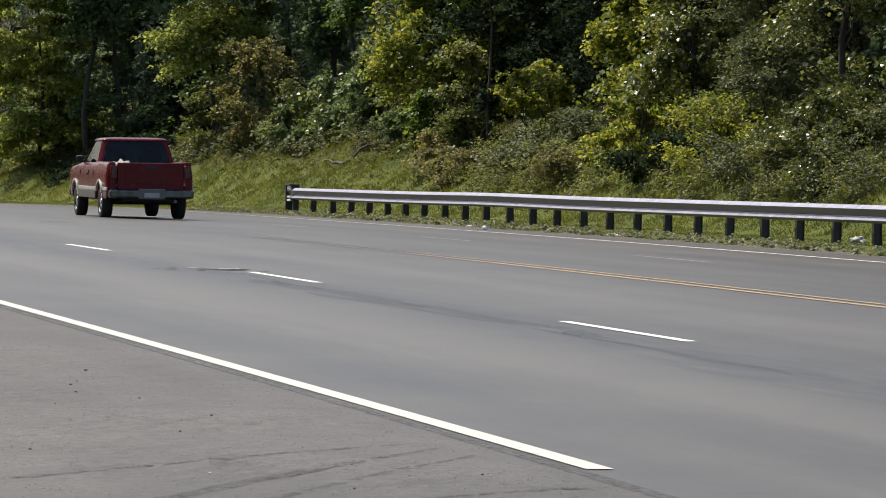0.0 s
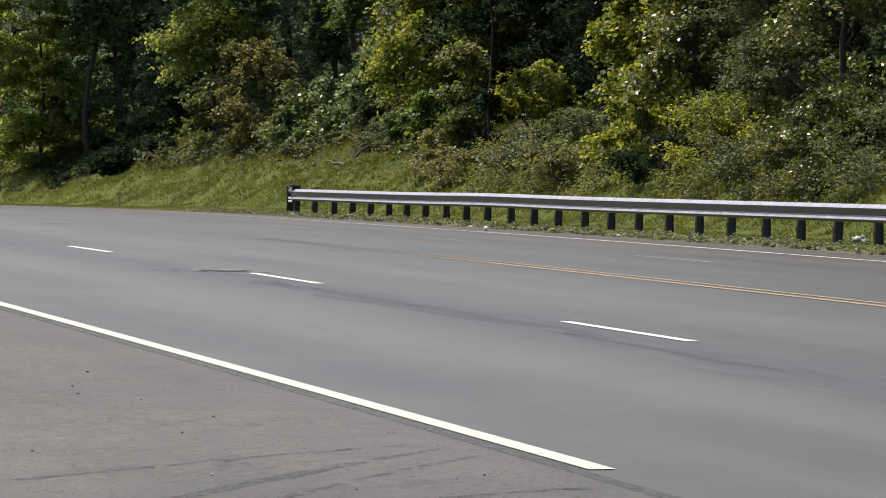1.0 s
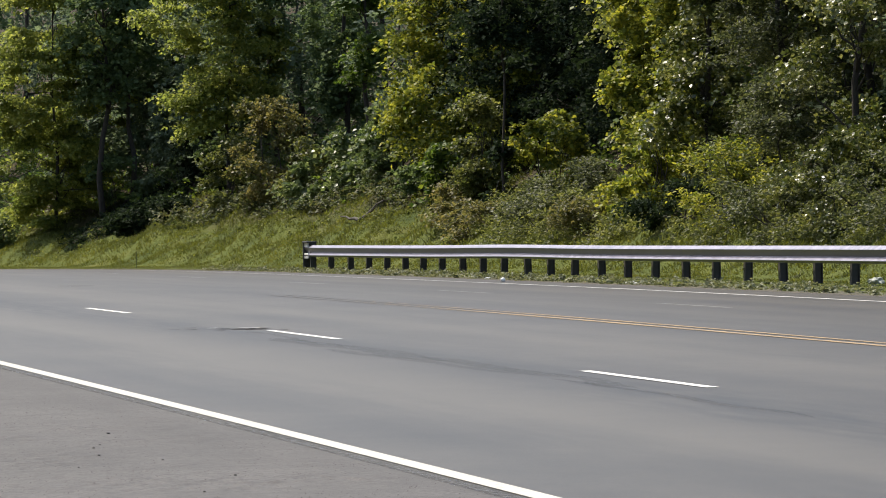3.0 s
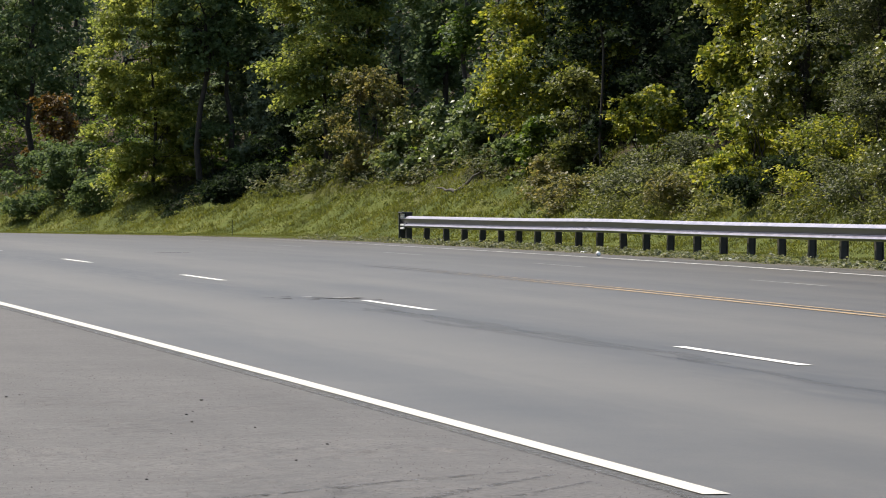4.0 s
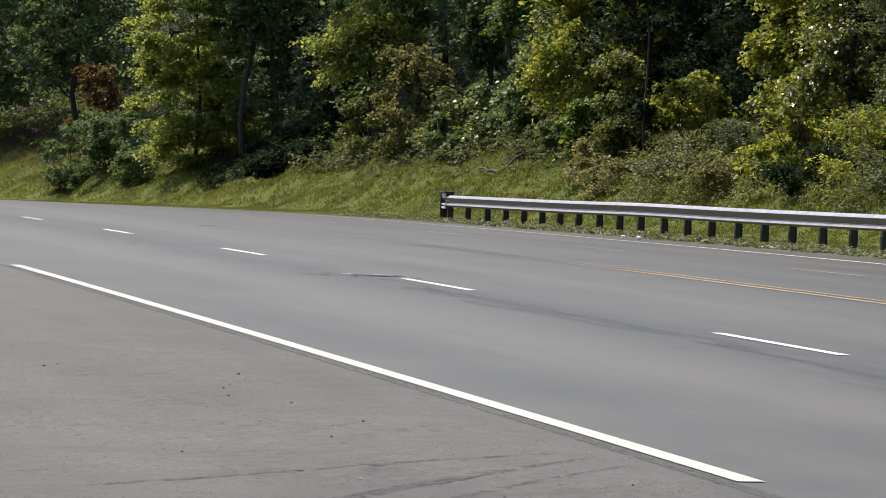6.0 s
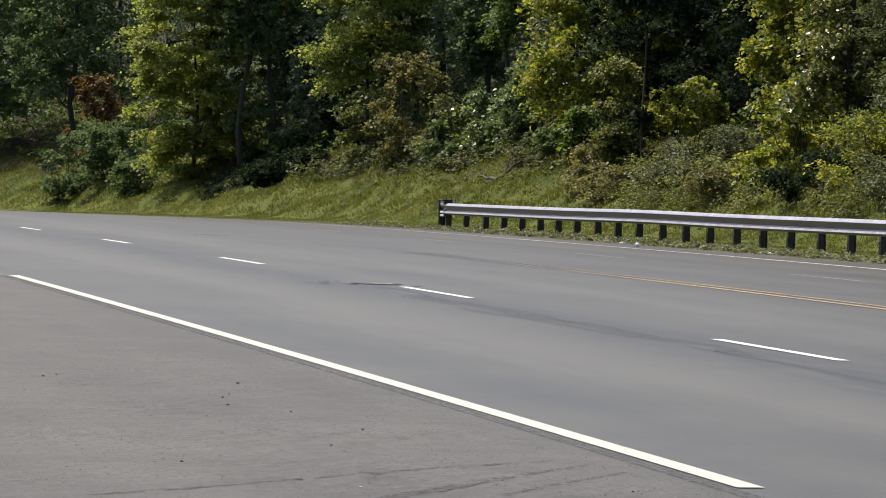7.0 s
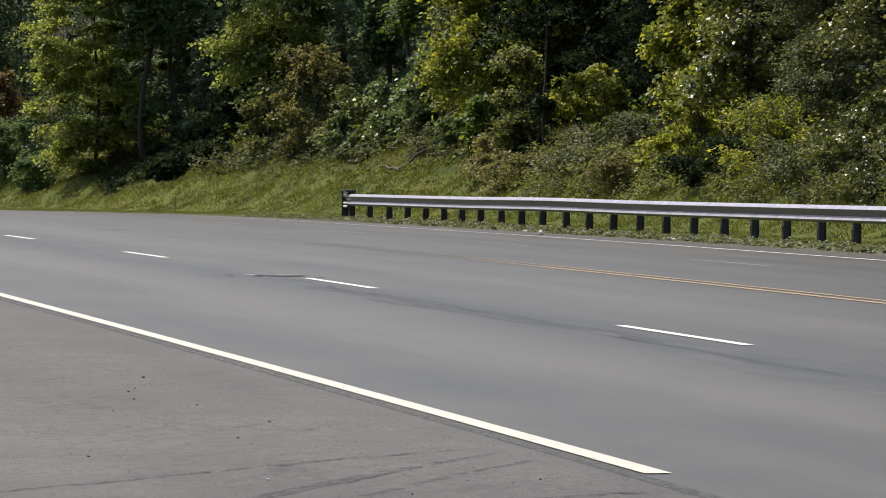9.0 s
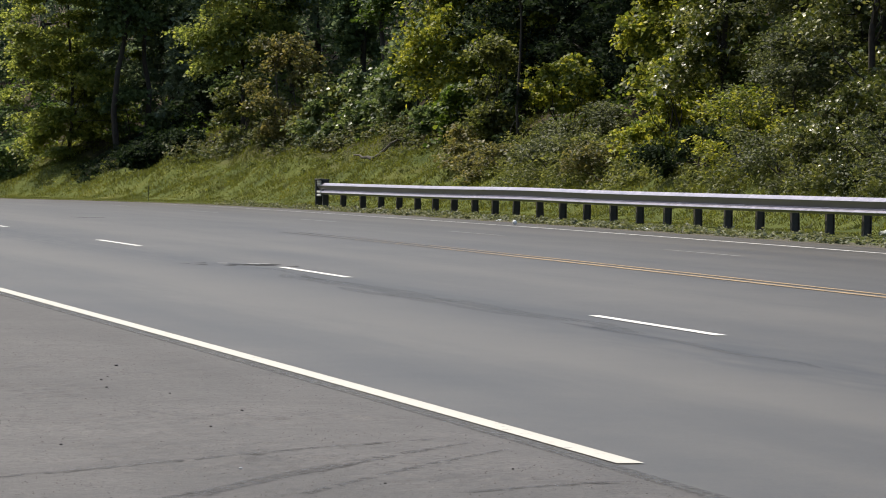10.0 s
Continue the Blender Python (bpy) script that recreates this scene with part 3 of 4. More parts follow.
def wood():
    T = [
        # s, off, height, radius, bottom, tone, habit, leaves, leaf size, trunk, label
        (152.5, 23.6, 10.5, 1.4, 0.2, "lime", "layer", 62000, 0.13, 0.1, "yellow-green maple in full leaf at the wood's edge"),
        (149.6, 24.3, 11.5, 0.7, 4.6, "dark", "broad", 7500, 0.16, 0.17, "dark straight-trunked tree with a high crown"),
        (149.9, 25.6, 11.5, 0.7, 4.2, "dark", "broad", 7500, 0.16, 0.14, "slender dark-trunked tree with a high crown"),
        (152.0, 28.2, 11.5, 1.0, 2.4, "dark", "broad", 7500, 0.17, 0.15, "dark woodland tree with hanging boughs"),
        (170.5, 26.8, 11.5, 1.7, 1.9, "dark", "broad", 22000, 0.17, 0.16, "dark blue-green tree in shade beyond the bank"),
        (176.0, 25.4, 11.5, 1.8, 2.0, "dark", "broad", 22000, 0.17, 0.18, "dark tree with dense foliage over the bank"),
        (183.0, 25.8, 11.5, 2.4, 1.0, "dark", "broad", 12000, 0.18, 0.16, "tall dark tree with a dense crown"),
        (141.1, 25.6, 11.5, 1.3, 2.5, "lime", "layer", 52000, 0.13, 0.1, "tree with spreading lime-green sprays"),
        (136.4, 28.0, 10.5, 0.7, 1.6, "dark", "broad", 15000, 0.14, 0.14, "tall deep green tree with hanging boughs"),
        (133.0, 27.4, 10, 0.4, 2.8, "green", "broad", 11000, 0.13, 0.12, "slender green tree half in shade"),
        (121.4, 26.0, 10, 1.35, 0.6, "yellow", "broad", 42000, 0.12, 0.13, "tall tree with yellowing autumn leaves"),
        (117.4, 26.0, 9.5, 0.55, 0.9, "yellow", "broad", 18000, 0.12, 0.08, "slender yellow-green tree with ivy climbing its trunk"),
        (110.1, 23.6, 9.5, 0.34, 0.1, "deep", "broad", 12000, 0.11, 0.055, "thin tree with a dark trunk, shade put into its crown's colour"),
        (99.0, 24.6, 9, 0.78, 0.5, "yellow", "broad", 30000, 0.115, 0.13, "tree with glittering yellow-green leaves"),
        (96.4, 24.9, 9, 0.6, 0.4, "yellow", "broad", 24000, 0.11, 0.1, "yellow-green tree with sunlit boughs behind the rail"),
        (92.2, 23.8, 8.5, 0.55, 0.4, "waxy", "broad", 20000, 0.105, 0.12, "dark waxy-leaved tree with bright glints"),
        (88.0, 24.2, 10, 0.85, 0.0, "grey", "fine", 38000, 0.1, 0.12, "grey-green fine-leaved tree down to the rail"),
        (93.5, 26.0, 9, 0.85, 3.4, "lime", "broad", 17000, 0.11, 0.12, "yellow-green tree behind the grey-green one"),
        (101.8, 27.0, 9, 0.5, 4.6, "rust", "broad", 6000, 0.11, 0.11, "tree turning rust-red high in its crown"),
        (81.6, 23.8, 10, 0.75, 0.1, "waxy", "broad", 24000, 0.09, 0.12, "dark glossy tree leaning over the rail"),
        (76.0, 24.2, 10, 0.9, 0.3, "waxy", "broad", 16000, 0.11, 0.12, "dark glossy roadside tree behind the rail"),
    ]
    for i, (s, off, h, r, b, tone, habit, n, size, tr, label) in enumerate(T):
        tree(s, off, h, r * 1.25, b, tone, 11 + i, n, size, tr, label, clump=0.62 if habit == "layer" else 0.5, habit=habit)
    # deep trees carry the shade of the dark gap in their leaf colour
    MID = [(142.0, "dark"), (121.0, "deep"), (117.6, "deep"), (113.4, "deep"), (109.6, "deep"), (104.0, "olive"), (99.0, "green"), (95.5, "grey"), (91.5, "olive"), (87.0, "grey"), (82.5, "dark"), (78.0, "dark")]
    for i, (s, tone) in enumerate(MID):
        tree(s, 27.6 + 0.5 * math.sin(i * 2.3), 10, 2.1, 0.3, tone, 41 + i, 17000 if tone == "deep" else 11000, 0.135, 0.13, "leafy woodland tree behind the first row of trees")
    B = [
        # s, off, height, radius, tone, habit, leaves, leaf size, label
        (156.0, 22.9, 1.3, 0.8, "dark", "broad", 3600, 0.12, "low dark shrub under the maple"),
        (158.4, 22.8, 2.2, 1.0, "dark", "broad", 5600, 0.13, "dark shrub at the foot of the bank"),
        (161.0, 22.6, 2.4, 1.0, "dark", "broad", 6000, 0.13, "dark leafy shrub reaching down to the verge"),
        (164.7, 25.0, 3.4, 0.75, "rust", "broad", 4200, 0.13, "rust-coloured shrub among the dark trees"),
        (138.4, 24.6, 2.6, 0.8, "olive", "broad", 5600, 0.11, "brown-tinged shrub with small dry leaves"),
        (135.4, 24.8, 3.4, 0.9, "brown", "broad", 8000, 0.11, "thin brownish shrub on the bank"),
        (133.2, 25.2, 2.2, 0.6, "olive", "broad", 4000, 0.11, "thin olive sapling on the bank"),
        # below, deep tones hold painted shade and shade tones painted haze
        (142.0, 23.9, 0.7, 0.6, "deep", "broad", 3200, 0.11, "low shrub above the grass, shade put into its leaf colour"),
        (147.6, 26.4, 3.4, 0.8, "shade", "broad", 5600, 0.13, "sapling among the trunks, haze put into its leaf colour"),
        (144.6, 26.0, 3.0, 0.8, "deep", "broad", 5600, 0.13, "shrub under the trees, shade put into its leaf colour"),
        (147.0, 28.0, 5.0, 1.2, "shade", "broad", 9000, 0.15, "tall shrub deep in the wood, haze put into its leaf colour"),
        (151.5, 27.2, 4.6, 1.1, "shade", "broad", 8000, 0.15, "tall shrub behind two trunks, haze put into its leaf colour"),
        (156.0, 26.6, 4.0, 1.0, "shade", "broad", 7000, 0.15, "shrub behind the maple, haze put into its leaf colour"),
        (149.8, 25.0, 2.2, 0.7, "dark", "broad", 4600, 0.13, "shaded dark shrub between two trunks"),
        (145.5, 23.8, 0.8, 0.7, "deep", "broad", 3400, 0.12, "low shrub on the bank, shade put into its leaf colour"),
        (132.0, 25.2, 1.4, 0.75, "blue", "broad", 4200, 0.14, "pale blue-green shrub with arching shoots"),
        (129.0, 25.5, 2.2, 0.95, "blue", "broad", 7600, 0.14, "vine-draped blue-green shrub by the fallen branch"),
        (126.0, 25.7, 2.4, 0.85, "blue", "broad", 7600, 0.14, "vine-draped pale green shrub on the bank"),
        (122.4, 25.6, 1.3, 0.6, "dark", "broad", 3000, 0.12, "dark shrub in a shaded hollow"),
        (118.8, 24.9, 1.6, 0.6, "green", "broad", 4200, 0.13, "small bright green shrub in the sun"),
        (115.2, 24.2, 0.8, 0.9, "brown", "heap", 5200, 0.1, "tangle of brownish ivy on the bank"),
        (111.6, 23.3, 0.6, 0.9, "brown", "heap", 4200, 0.09, "low tangle of ivy behind the rail"),
        (109.9, 24.8, 2.5, 0.75, "yellow", "broad", 6400, 0.12, "yellow-green sapling lit by the sun"),
        (114.2, 24.2, 3.2, 0.4, "olive", "broad", 6000, 0.1, "tall olive-leaved sapling beside a dark trunk"),
        (108.4, 22.6, 0.7, 0.7, "brown", "fine", 5000, 0.1, "low browning shrub with fine leaves"),
        (104.2, 22.9, 1.1, 0.8, "grey", "fine", 7400, 0.095, "rounded grey-green shrub with fine leaves"),
        (101.4, 23.2, 1.3, 0.9, "grey", "fine", 8400, 0.095, "dull grey-green shrub leaning over the bank"),
        (98.6, 22.9, 1.6, 0.9, "olive", "fine", 8400, 0.095, "yellowish olive shrub behind the rail"),
        (95.4, 23.2, 2.0, 0.7, "yellow", "broad", 6400, 0.1, "yellow-green shrub with broad leaves behind the rail"),
        (97.2, 22.5, 0.8, 0.8, "brown", "fine", 4600, 0.09, "low browning shrub behind the rail"),
        (94.0, 23.3, 2.6, 0.6, "yellow", "broad", 5600, 0.1, "tall yellow-leaved sapling behind the rail"),
        (88.0, 23.3, 2.6, 0.7, "grey", "fine", 8000, 0.09, "tall dull green sapling behind the rail"),
        (84.6, 23.2, 3.0, 0.75, "grey", "fine", 7600, 0.09, "tall grey-green sapling behind the rail"),
        (90.8, 22.9, 1.0, 0.75, "deep", "broad", 4200, 0.085, "low shrub behind the rail, shade put into its leaf colour"),
        (86.2, 22.8, 1.7, 0.9, "yellow", "fine", 7000, 0.09, "yellow-green shrub behind the rail"),
        (83.0, 22.5, 1.1, 0.9, "grey", "fine", 5600, 0.09, "low leafy shrub near the rail"),
        (79.8, 22.9, 2.0, 0.9, "waxy", "broad", 7200, 0.08, "dark glossy shrub near the rail"),
        (76.2, 22.7, 1.5, 0.9, "grey", "fine", 4600, 0.09, "low grey-green shrub near the rail"),
    ]
    for i, (s, off, h, r, tone, habit, n, size, label) in enumerate(B):
        tree(s, off, h, r * 1.15, -0.1, tone, 71 + i, n, size, 0, label, "shrub", 0, 0.42 if habit == "fine" else 0.34, habit=habit)


def far_wood():
    """The shaded trees behind the first row, three built, the rest copies; unseen near-side trees."""
    rng = np.random.default_rng(5)
    kinds = [tree(112 + 14 * i, 31, 11, 3.0, 0.5, "shade", 200 + i, 4400, 0.19, 0.18, "woodland tree on the shaded bank, haze put into its leaf colour", "tree", 0, 0.7, 5) for i in range(3)]
    for k in kinds:
        k["group"] = "woodland trees on the bank"
    i = 0
    for off in (29.5, 35.5):
        s = 74.0 + (off - 29) * 0.9
        while s < 236:
            far = 6.0 if s > 160 and off < 34 else 0.0
            c = spot(s + rng.normal() * 0.8, off + far + rng.normal() * 0.8, -0.05)
            # taller past s 168, to keep low sky out of reflections
            copy_thing(kinds[i % 3], Matrix.Translation(c) @ Matrix.Rotation(rng.random() * 6.28, 4, "Z") @ Matrix.Diagonal((*(0.85 + 0.3 * rng.random(2)), (1.35 if s > 168 else 0.78 if off < 33 else 0.6) + 0.12 * rng.random(), 1)))
            i += 1
            s += 4.2 + rng.random() * 1.6 + (off - 29) * 0.12
    # trees out of view, added to screen rail and truck from low sky
    screen_tree = tree(60, -16, 14, 3.4, 0.4, "dark", 230, 2000, 0.85, 0.18, "unseen tree added on the near side to block sky light", "tree", 0, 0.9, 3)
    screen_tree["group"] = "woodland trees on the near side"
    for j in range(46):
        c = spot(66 + 5.0 * j + rng.normal(), -15 - 4 * (j % 3) - 2 * rng.random(), -0.1)
        copy_thing(screen_tree, Matrix.Translation(c) @ Matrix.Rotation(rng.random() * 6.28, 4, "Z") @ Matrix.Diagonal((1.3, 1.3, 1.5, 1)))
    for j in range(24):
        c = spot(-70 + 10 * j + rng.normal(), -50 - 9 * rng.random(), -0.1)
        copy_thing(screen_tree, Matrix.Translation(c) @ Matrix.Rotation(rng.random() * 6.28, 4, "Z") @ Matrix.Diagonal((1.9, 1.9, 1.6, 1)))


wood()
far_wood()


def grass():
    """Short blades over verge and bank, thinner towards the trees."""
    rng = np.random.default_rng(8)
    n = 330000
    s = 56 + 135 * rng.random(n)
    off = W5 + 0.02 + 9.0 * rng.random(n)
    worn = np.sin(s * 0.9 + off * 1.3) * np.sin(off * 1.9 - s * 0.37) + 0.6 * np.sin(s * 3.1 + off * 2.0)
    edge = 0.12 * np.sin(s * 5.0) + 0.15 * np.sin(s * 1.7 + 1.0)
    keep = (worn + rng.random(n) * 2.4 > 0.2 + np.clip(19.0 - off, 0, 1.2)) & (off > W5 + 0.15 + edge)
    # blades left out where the tree shadow is painted on the soil
    tree_shade = ((s - 147.6 + 0.6 * np.sin(off * 2.1)) / 2.8) ** 2 + ((off - 24.4) / 2.3) ** 2
    keep &= tree_shade + 0.35 * rng.random(n) > 0.9
    s, off = s[keep], off[keep]
    n = len(s)
    x, y = xy(s, off)
    p = np.stack([x, y, ground_z(s, off) - 0.01], -1)
    tuft = 0.5 + 0.5 * np.sin(s * 2.2 + 3 * np.sin(off * 1.3)) * np.sin(off * 2.7 + s * 0.6)
    tall = (0.03 + 0.05 * rng.random(n) + 0.1 * tuft * rng.random(n)) * np.clip((off - 19.3) / 2, 0.22, 1.2)
    a = rng.random(n) * 6.283
    side = np.stack([np.cos(a), np.sin(a), 0 * a], -1) * (0.012 + 0.016 * rng.random(n))[:, None]
    tip = np.stack([rng.normal(size=n) * 0.6, rng.normal(size=n) * 0.6, np.ones(n)], -1) * tall[:, None]
    v = np.stack([p - side, p + side, p + tip], 1).reshape(-1, 3)
    f = np.arange(3 * n).reshape(-1, 3)
    tagged(fast("grass", v, f, LEAF["lawn"]), "sunlit yellow-green grass on verge and bank", "grass", kind="stuff")


def undergrowth():
    """Weeds at the foot of the rail, ivy and saplings over the wood's floor."""
    rng = np.random.default_rng(18)
    c, r = [], []
    for _ in range(900):
        s, off = 56 + 62 * rng.random(), 17.0 + 1.9 * rng.random() ** 1.3
        if math.sin(s * 1.1 + off) + rng.random() * 1.5 > 0.2:
            c.append(spot(s, off, 0.02))
            r.append((0.06 + 0.12 * rng.random()) * (1.0 if off < 18.0 else 0.65))
    v, f = leaves(rng, c, r, 22000, 0.06)
    tagged(fast("weeds", v, f, LEAF["weed"]), "grey-green broad-leaved weeds at the foot of the rail", "weeds", kind="stuff")
    c, r = [], []
    for _ in range(2600):
        s, off = 70 + 125 * rng.random(), 25.1 + 10 * rng.random() ** 1.3
        c.append(spot(s, off, 0.15 + 0.35 * rng.random()))
        r.append(0.35 + 0.35 * rng.random())
    v, f = leaves(rng, c, r, 52000, 0.13)
    tagged(fast("undergrowth", v, f, LEAF["green"]), "green ivy and saplings covering the wood's floor", "undergrowth", kind="stuff")
    c, r = [], []
    # near-black leaves deepen the painted tree shadow
    for _ in range(260):
        a, q = 6.283 * rng.random(), rng.random() ** 0.5
        c.append(spot(147.6 + 3.0 * q * math.cos(a), 24.4 + 2.4 * q * math.sin(a), 0.04))
        r.append(0.1 + 0.25 * rng.random())
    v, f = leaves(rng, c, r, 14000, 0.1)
    tagged(fast("shade_weeds", v, f, LEAF["deep"]), "creeping weeds over bare soil, tree shadow put into their colour", "weeds", kind="stuff")
    c, r = [], []
    for _ in range(850):
        s = 119 + 22 * rng.random()
        off = 23.1 + 0.085 * max(0.0, 142 - s) + 0.3 * math.sin(s * 0.8) + 0.15 * math.sin(s * 2.3) + 2.2 * rng.random() ** 0.9
        c.append(spot(s, off, 0.12 + 0.3 * rng.random()))
        r.append(0.2 + 0.3 * rng.random())
    v, f = leaves(rng, c, r, 20000, 0.1, "heap")
    tagged(fast("brambles", v, f, LEAF["bramble"]), "dull green brambles along the upper rim of the grass", "brambles", kind="stuff")
    c, r = [], []
    for _ in range(900):
        s = 73 + 36 * rng.random()
        q = rng.random()
        if 89.6 < s < 92.4:
            continue
        c.append(spot(s, 21.9 + 0.3 * math.sin(s * 1.3) + 2.0 * q, 0.05 + 0.45 * rng.random() * (0.4 + q)))
        r.append(0.2 + 0.3 * rng.random())
    v, f = leaves(rng, c, r, 46000, 0.085, "fine")
    tagged(fast("thicket", v, f, LEAF["olive"]), "fine-leaved olive thicket along the foot of the trees", "thicket", kind="stuff")
    c, r = [], []
    for _ in range(1500):
        s = 78 + 85 * rng.random()
        off = 21.6 + 3.4 * rng.random() ** 0.7 + 0.6 * math.sin(s * 0.5)
        c.append(spot(s, off, 0.05))
        r.append(0.12 + 0.25 * rng.random())
    v, f = leaves(rng, c, r, 16000, 0.075)
    tagged(fast("bank_weeds", v, f, LEAF["creeper"]), "olive ivy and weeds creeping down the grassy bank", "weeds", kind="stuff")


LEAF["lawn"] = leaf_material("grass_blades", [(0.056, 0.056, 0.018), (0.082, 0.098, 0.018), (0.125, 0.136, 0.026), (0.18, 0.176, 0.042)], 0.5, 0.75, 0.35)
LEAF["creeper"] = leaf_material("creeper_leaves", [(0.06, 0.08, 0.02), (0.115, 0.14, 0.03), (0.19, 0.2, 0.05)], 0.5, 0.75)
LEAF["bramble"] = leaf_material("bramble_leaves", [(0.04, 0.058, 0.022), (0.075, 0.095, 0.035), (0.15, 0.15, 0.065)], 0.45, 0.65)
LEAF["weed"] = leaf_material("weed_leaves", [(0.07, 0.085, 0.042), (0.12, 0.138, 0.068), (0.2, 0.205, 0.12)], 0.4, 0.6)
grass()
undergrowth()


# ================= small things on the ground =================
def ribbon(name, path, widths, mat, label, lift=0.003):
    """A flat worn mark laid along a path of (s, off) points."""
    path = np.array(path, float)
    k = np.linspace(0, len(path) - 1, 8 * len(path))
    base = np.arange(len(path))
    s, off = np.interp(k, base, path[:, 0]), np.interp(k, base, path[:, 1])
    ks = np.convolve(np.pad(s, 4, "edge"), np.ones(9) / 9, "valid")
    ko = np.convolve(np.pad(off, 4, "edge"), np.ones(9) / 9, "valid")
    x, y = xy(ks, ko)
    dx, dy = np.gradient(x), np.gradient(y)
    n = np.hypot(dx, dy) + 1e-9
    rng = np.random.default_rng(len(name))
    w = np.interp(k, base, widths) * (0.85 + 0.3 * rng.random(len(k))) / 2
    z = road_z(ks, ko) + lift
    v = np.concatenate([np.stack([x - dy / n * w, y + dx / n * w, z], -1), np.stack([x + dy / n * w, y - dx / n * w, z], -1)])
    m = len(k)
    i = np.arange(m - 1)
    f = np.stack([i, i + m, i + m + 1, i + 1], -1)
    ob = fast(name, v, f, mat)
    tagged(ob, label, "road mark", kind="structure")
    return ob


def smear(name, colour, amount):
    """Thin rubber or tar film, broken up by the stones below it."""
    m, n, l, b = material(name)
    at = n.new("ShaderNodeTexCoord").outputs["Object"]
    a = texture(n, l, "ShaderNodeTexNoise", 24, at, 6)
    f = ramp(n, l, a.outputs[0], [(0.36, (0, 0, 0)), (0.66, (amount,) * 3)])
    b.inputs["Base Color"].default_value = (*colour, 1)
    b.inputs["Roughness"].default_value = 0.7
    l.new(f.outputs[0], b.inputs["Alpha"])
    return m


M_SKID = smear("tyre_smear", (0.022, 0.021, 0.021), 0.75)
M_SEAM = smear("seam_tar", (0.025, 0.024, 0.022), 0.6)
M_STREAK = smear("worn_streak", (0.03, 0.029, 0.027), 0.33)
M_TAR = smear("tar_patch", (0.03, 0.029, 0.029), 0.95)
M_CRACK = simple("open_crack", (0.014, 0.013, 0.013), 0.95, 0, 0.3, 20)
M_STONE = simple("dark_stone", (0.035, 0.032, 0.03), 0.85, 0, 0.4, 30)
M_CHIP = simple("pale_stone", (0.5, 0.48, 0.45), 0.8, 0, 0.2, 30)


def marks():
    tagged(strip("edge_seam", list(np.linspace(14.0, 46.0, 33)), [-0.175, -0.075], 0.002, M_SEAM), "dark tarred seam beside the edge line", "road mark", kind="structure")
    ribbon("skid_mark", [(16.3, -2.85), (16.6, -2.55), (17.25, -1.83), (18.0, -1.04), (18.4, -0.45)], [0.05, 0.06, 0.06, 0.05, 0.02], M_SKID, "dark curved tyre mark on the apron", 0.009)
    ribbon("skid_mark", [(15.3, -2.25), (15.8, -1.93), (16.6, -1.47), (17.4, -0.93), (18.25, -0.33)], [0.1, 0.1, 0.1, 0.08, 0.03], M_SKID, "broad dark curved tyre mark on the apron", 0.009)
    ribbon("skid_mark", [(15.5, -1.7), (16.0, -1.41), (16.9, -0.89), (17.85, -0.25)], [0.05, 0.05, 0.05, 0.02], M_SKID, "faint dark tyre mark on the apron", 0.009)
    ribbon("skid_mark", [(15.5, -1.1), (15.8, -0.7), (15.97, -0.43), (16.0, -0.2)], [0.05, 0.05, 0.04, 0.02], M_SKID, "short dark tyre mark near the edge line", 0.009)
    rng = np.random.default_rng(77)
    for i in range(9):
        o = 3.0 + 0.125 * i
        s = 44.95 - 0.05 * i + 0.22 * rng.normal()
        w = (0.05, 0.12, 0.06, 0.1, 0.16, 0.3, 0.34, 0.28, 0.08)[i]
        ribbon("crack", [(s, o), (s - 0.1, o + 0.07), (s + 0.05, o + 0.14)], [0.02, w, 0.02], M_CRACK, "ragged open crack in the asphalt", 0.004)
    for s, o in ((45.2, 3.45), (45.0, 3.75), (44.95, 3.86)):
        ribbon("chipped_lip", [(s, o), (s - 0.06, o + 0.06), (s, o + 0.12)], [0.02, 0.13, 0.02], M_CHIP, "pale broken lip beside the crack", 0.005)
    for s0, s1, o0, o1, w in ((44.0, 38.5, 3.62, 3.5, 0.12), (41.5, 34.0, 3.4, 3.42, 0.34), (38.0, 31.0, 3.2, 3.32, 0.16), (35.5, 28.5, 3.52, 3.36, 0.22), (30.5, 24.0, 3.3, 3.2, 0.1)):
        path = [(s0 + (s1 - s0) * k / 8, o0 + (o1 - o0) * k / 8 + 0.05 * rng.normal()) for k in range(9)]
        ribbon("worn_streak", path, [0.02] + [w * (0.5 + 0.7 * rng.random()) for _ in range(7)] + [0.02], M_STREAK, "dark worn streak along the lane joint", 0.0025)
    ribbon("tar_patch", [(75.2, 6.4), (74.5, 6.7), (74.2, 6.9)], [0.1, 0.5, 0.1], M_TAR, "small dark stain on the far asphalt")


def stone(s, off, size, mat, seed, label):
    rng = np.random.default_rng(seed)
    bm = bmesh.new()
    bmesh.ops.create_icosphere(bm, subdivisions=1, radius=size)
    for v in bm.verts:
        v.co = Vector((v.co.x * 1.2, v.co.y, v.co.z * 0.7)) * (0.75 + 0.5 * rng.random())
    ob = part("stone", bm, mat)
    x, y = xy(s, off)
    ob.location = (float(x), float(y), float(apron_z(s, off)) + size * 0.4)
    return tagged(ob, label, "stone", "stones on the apron", "thing")


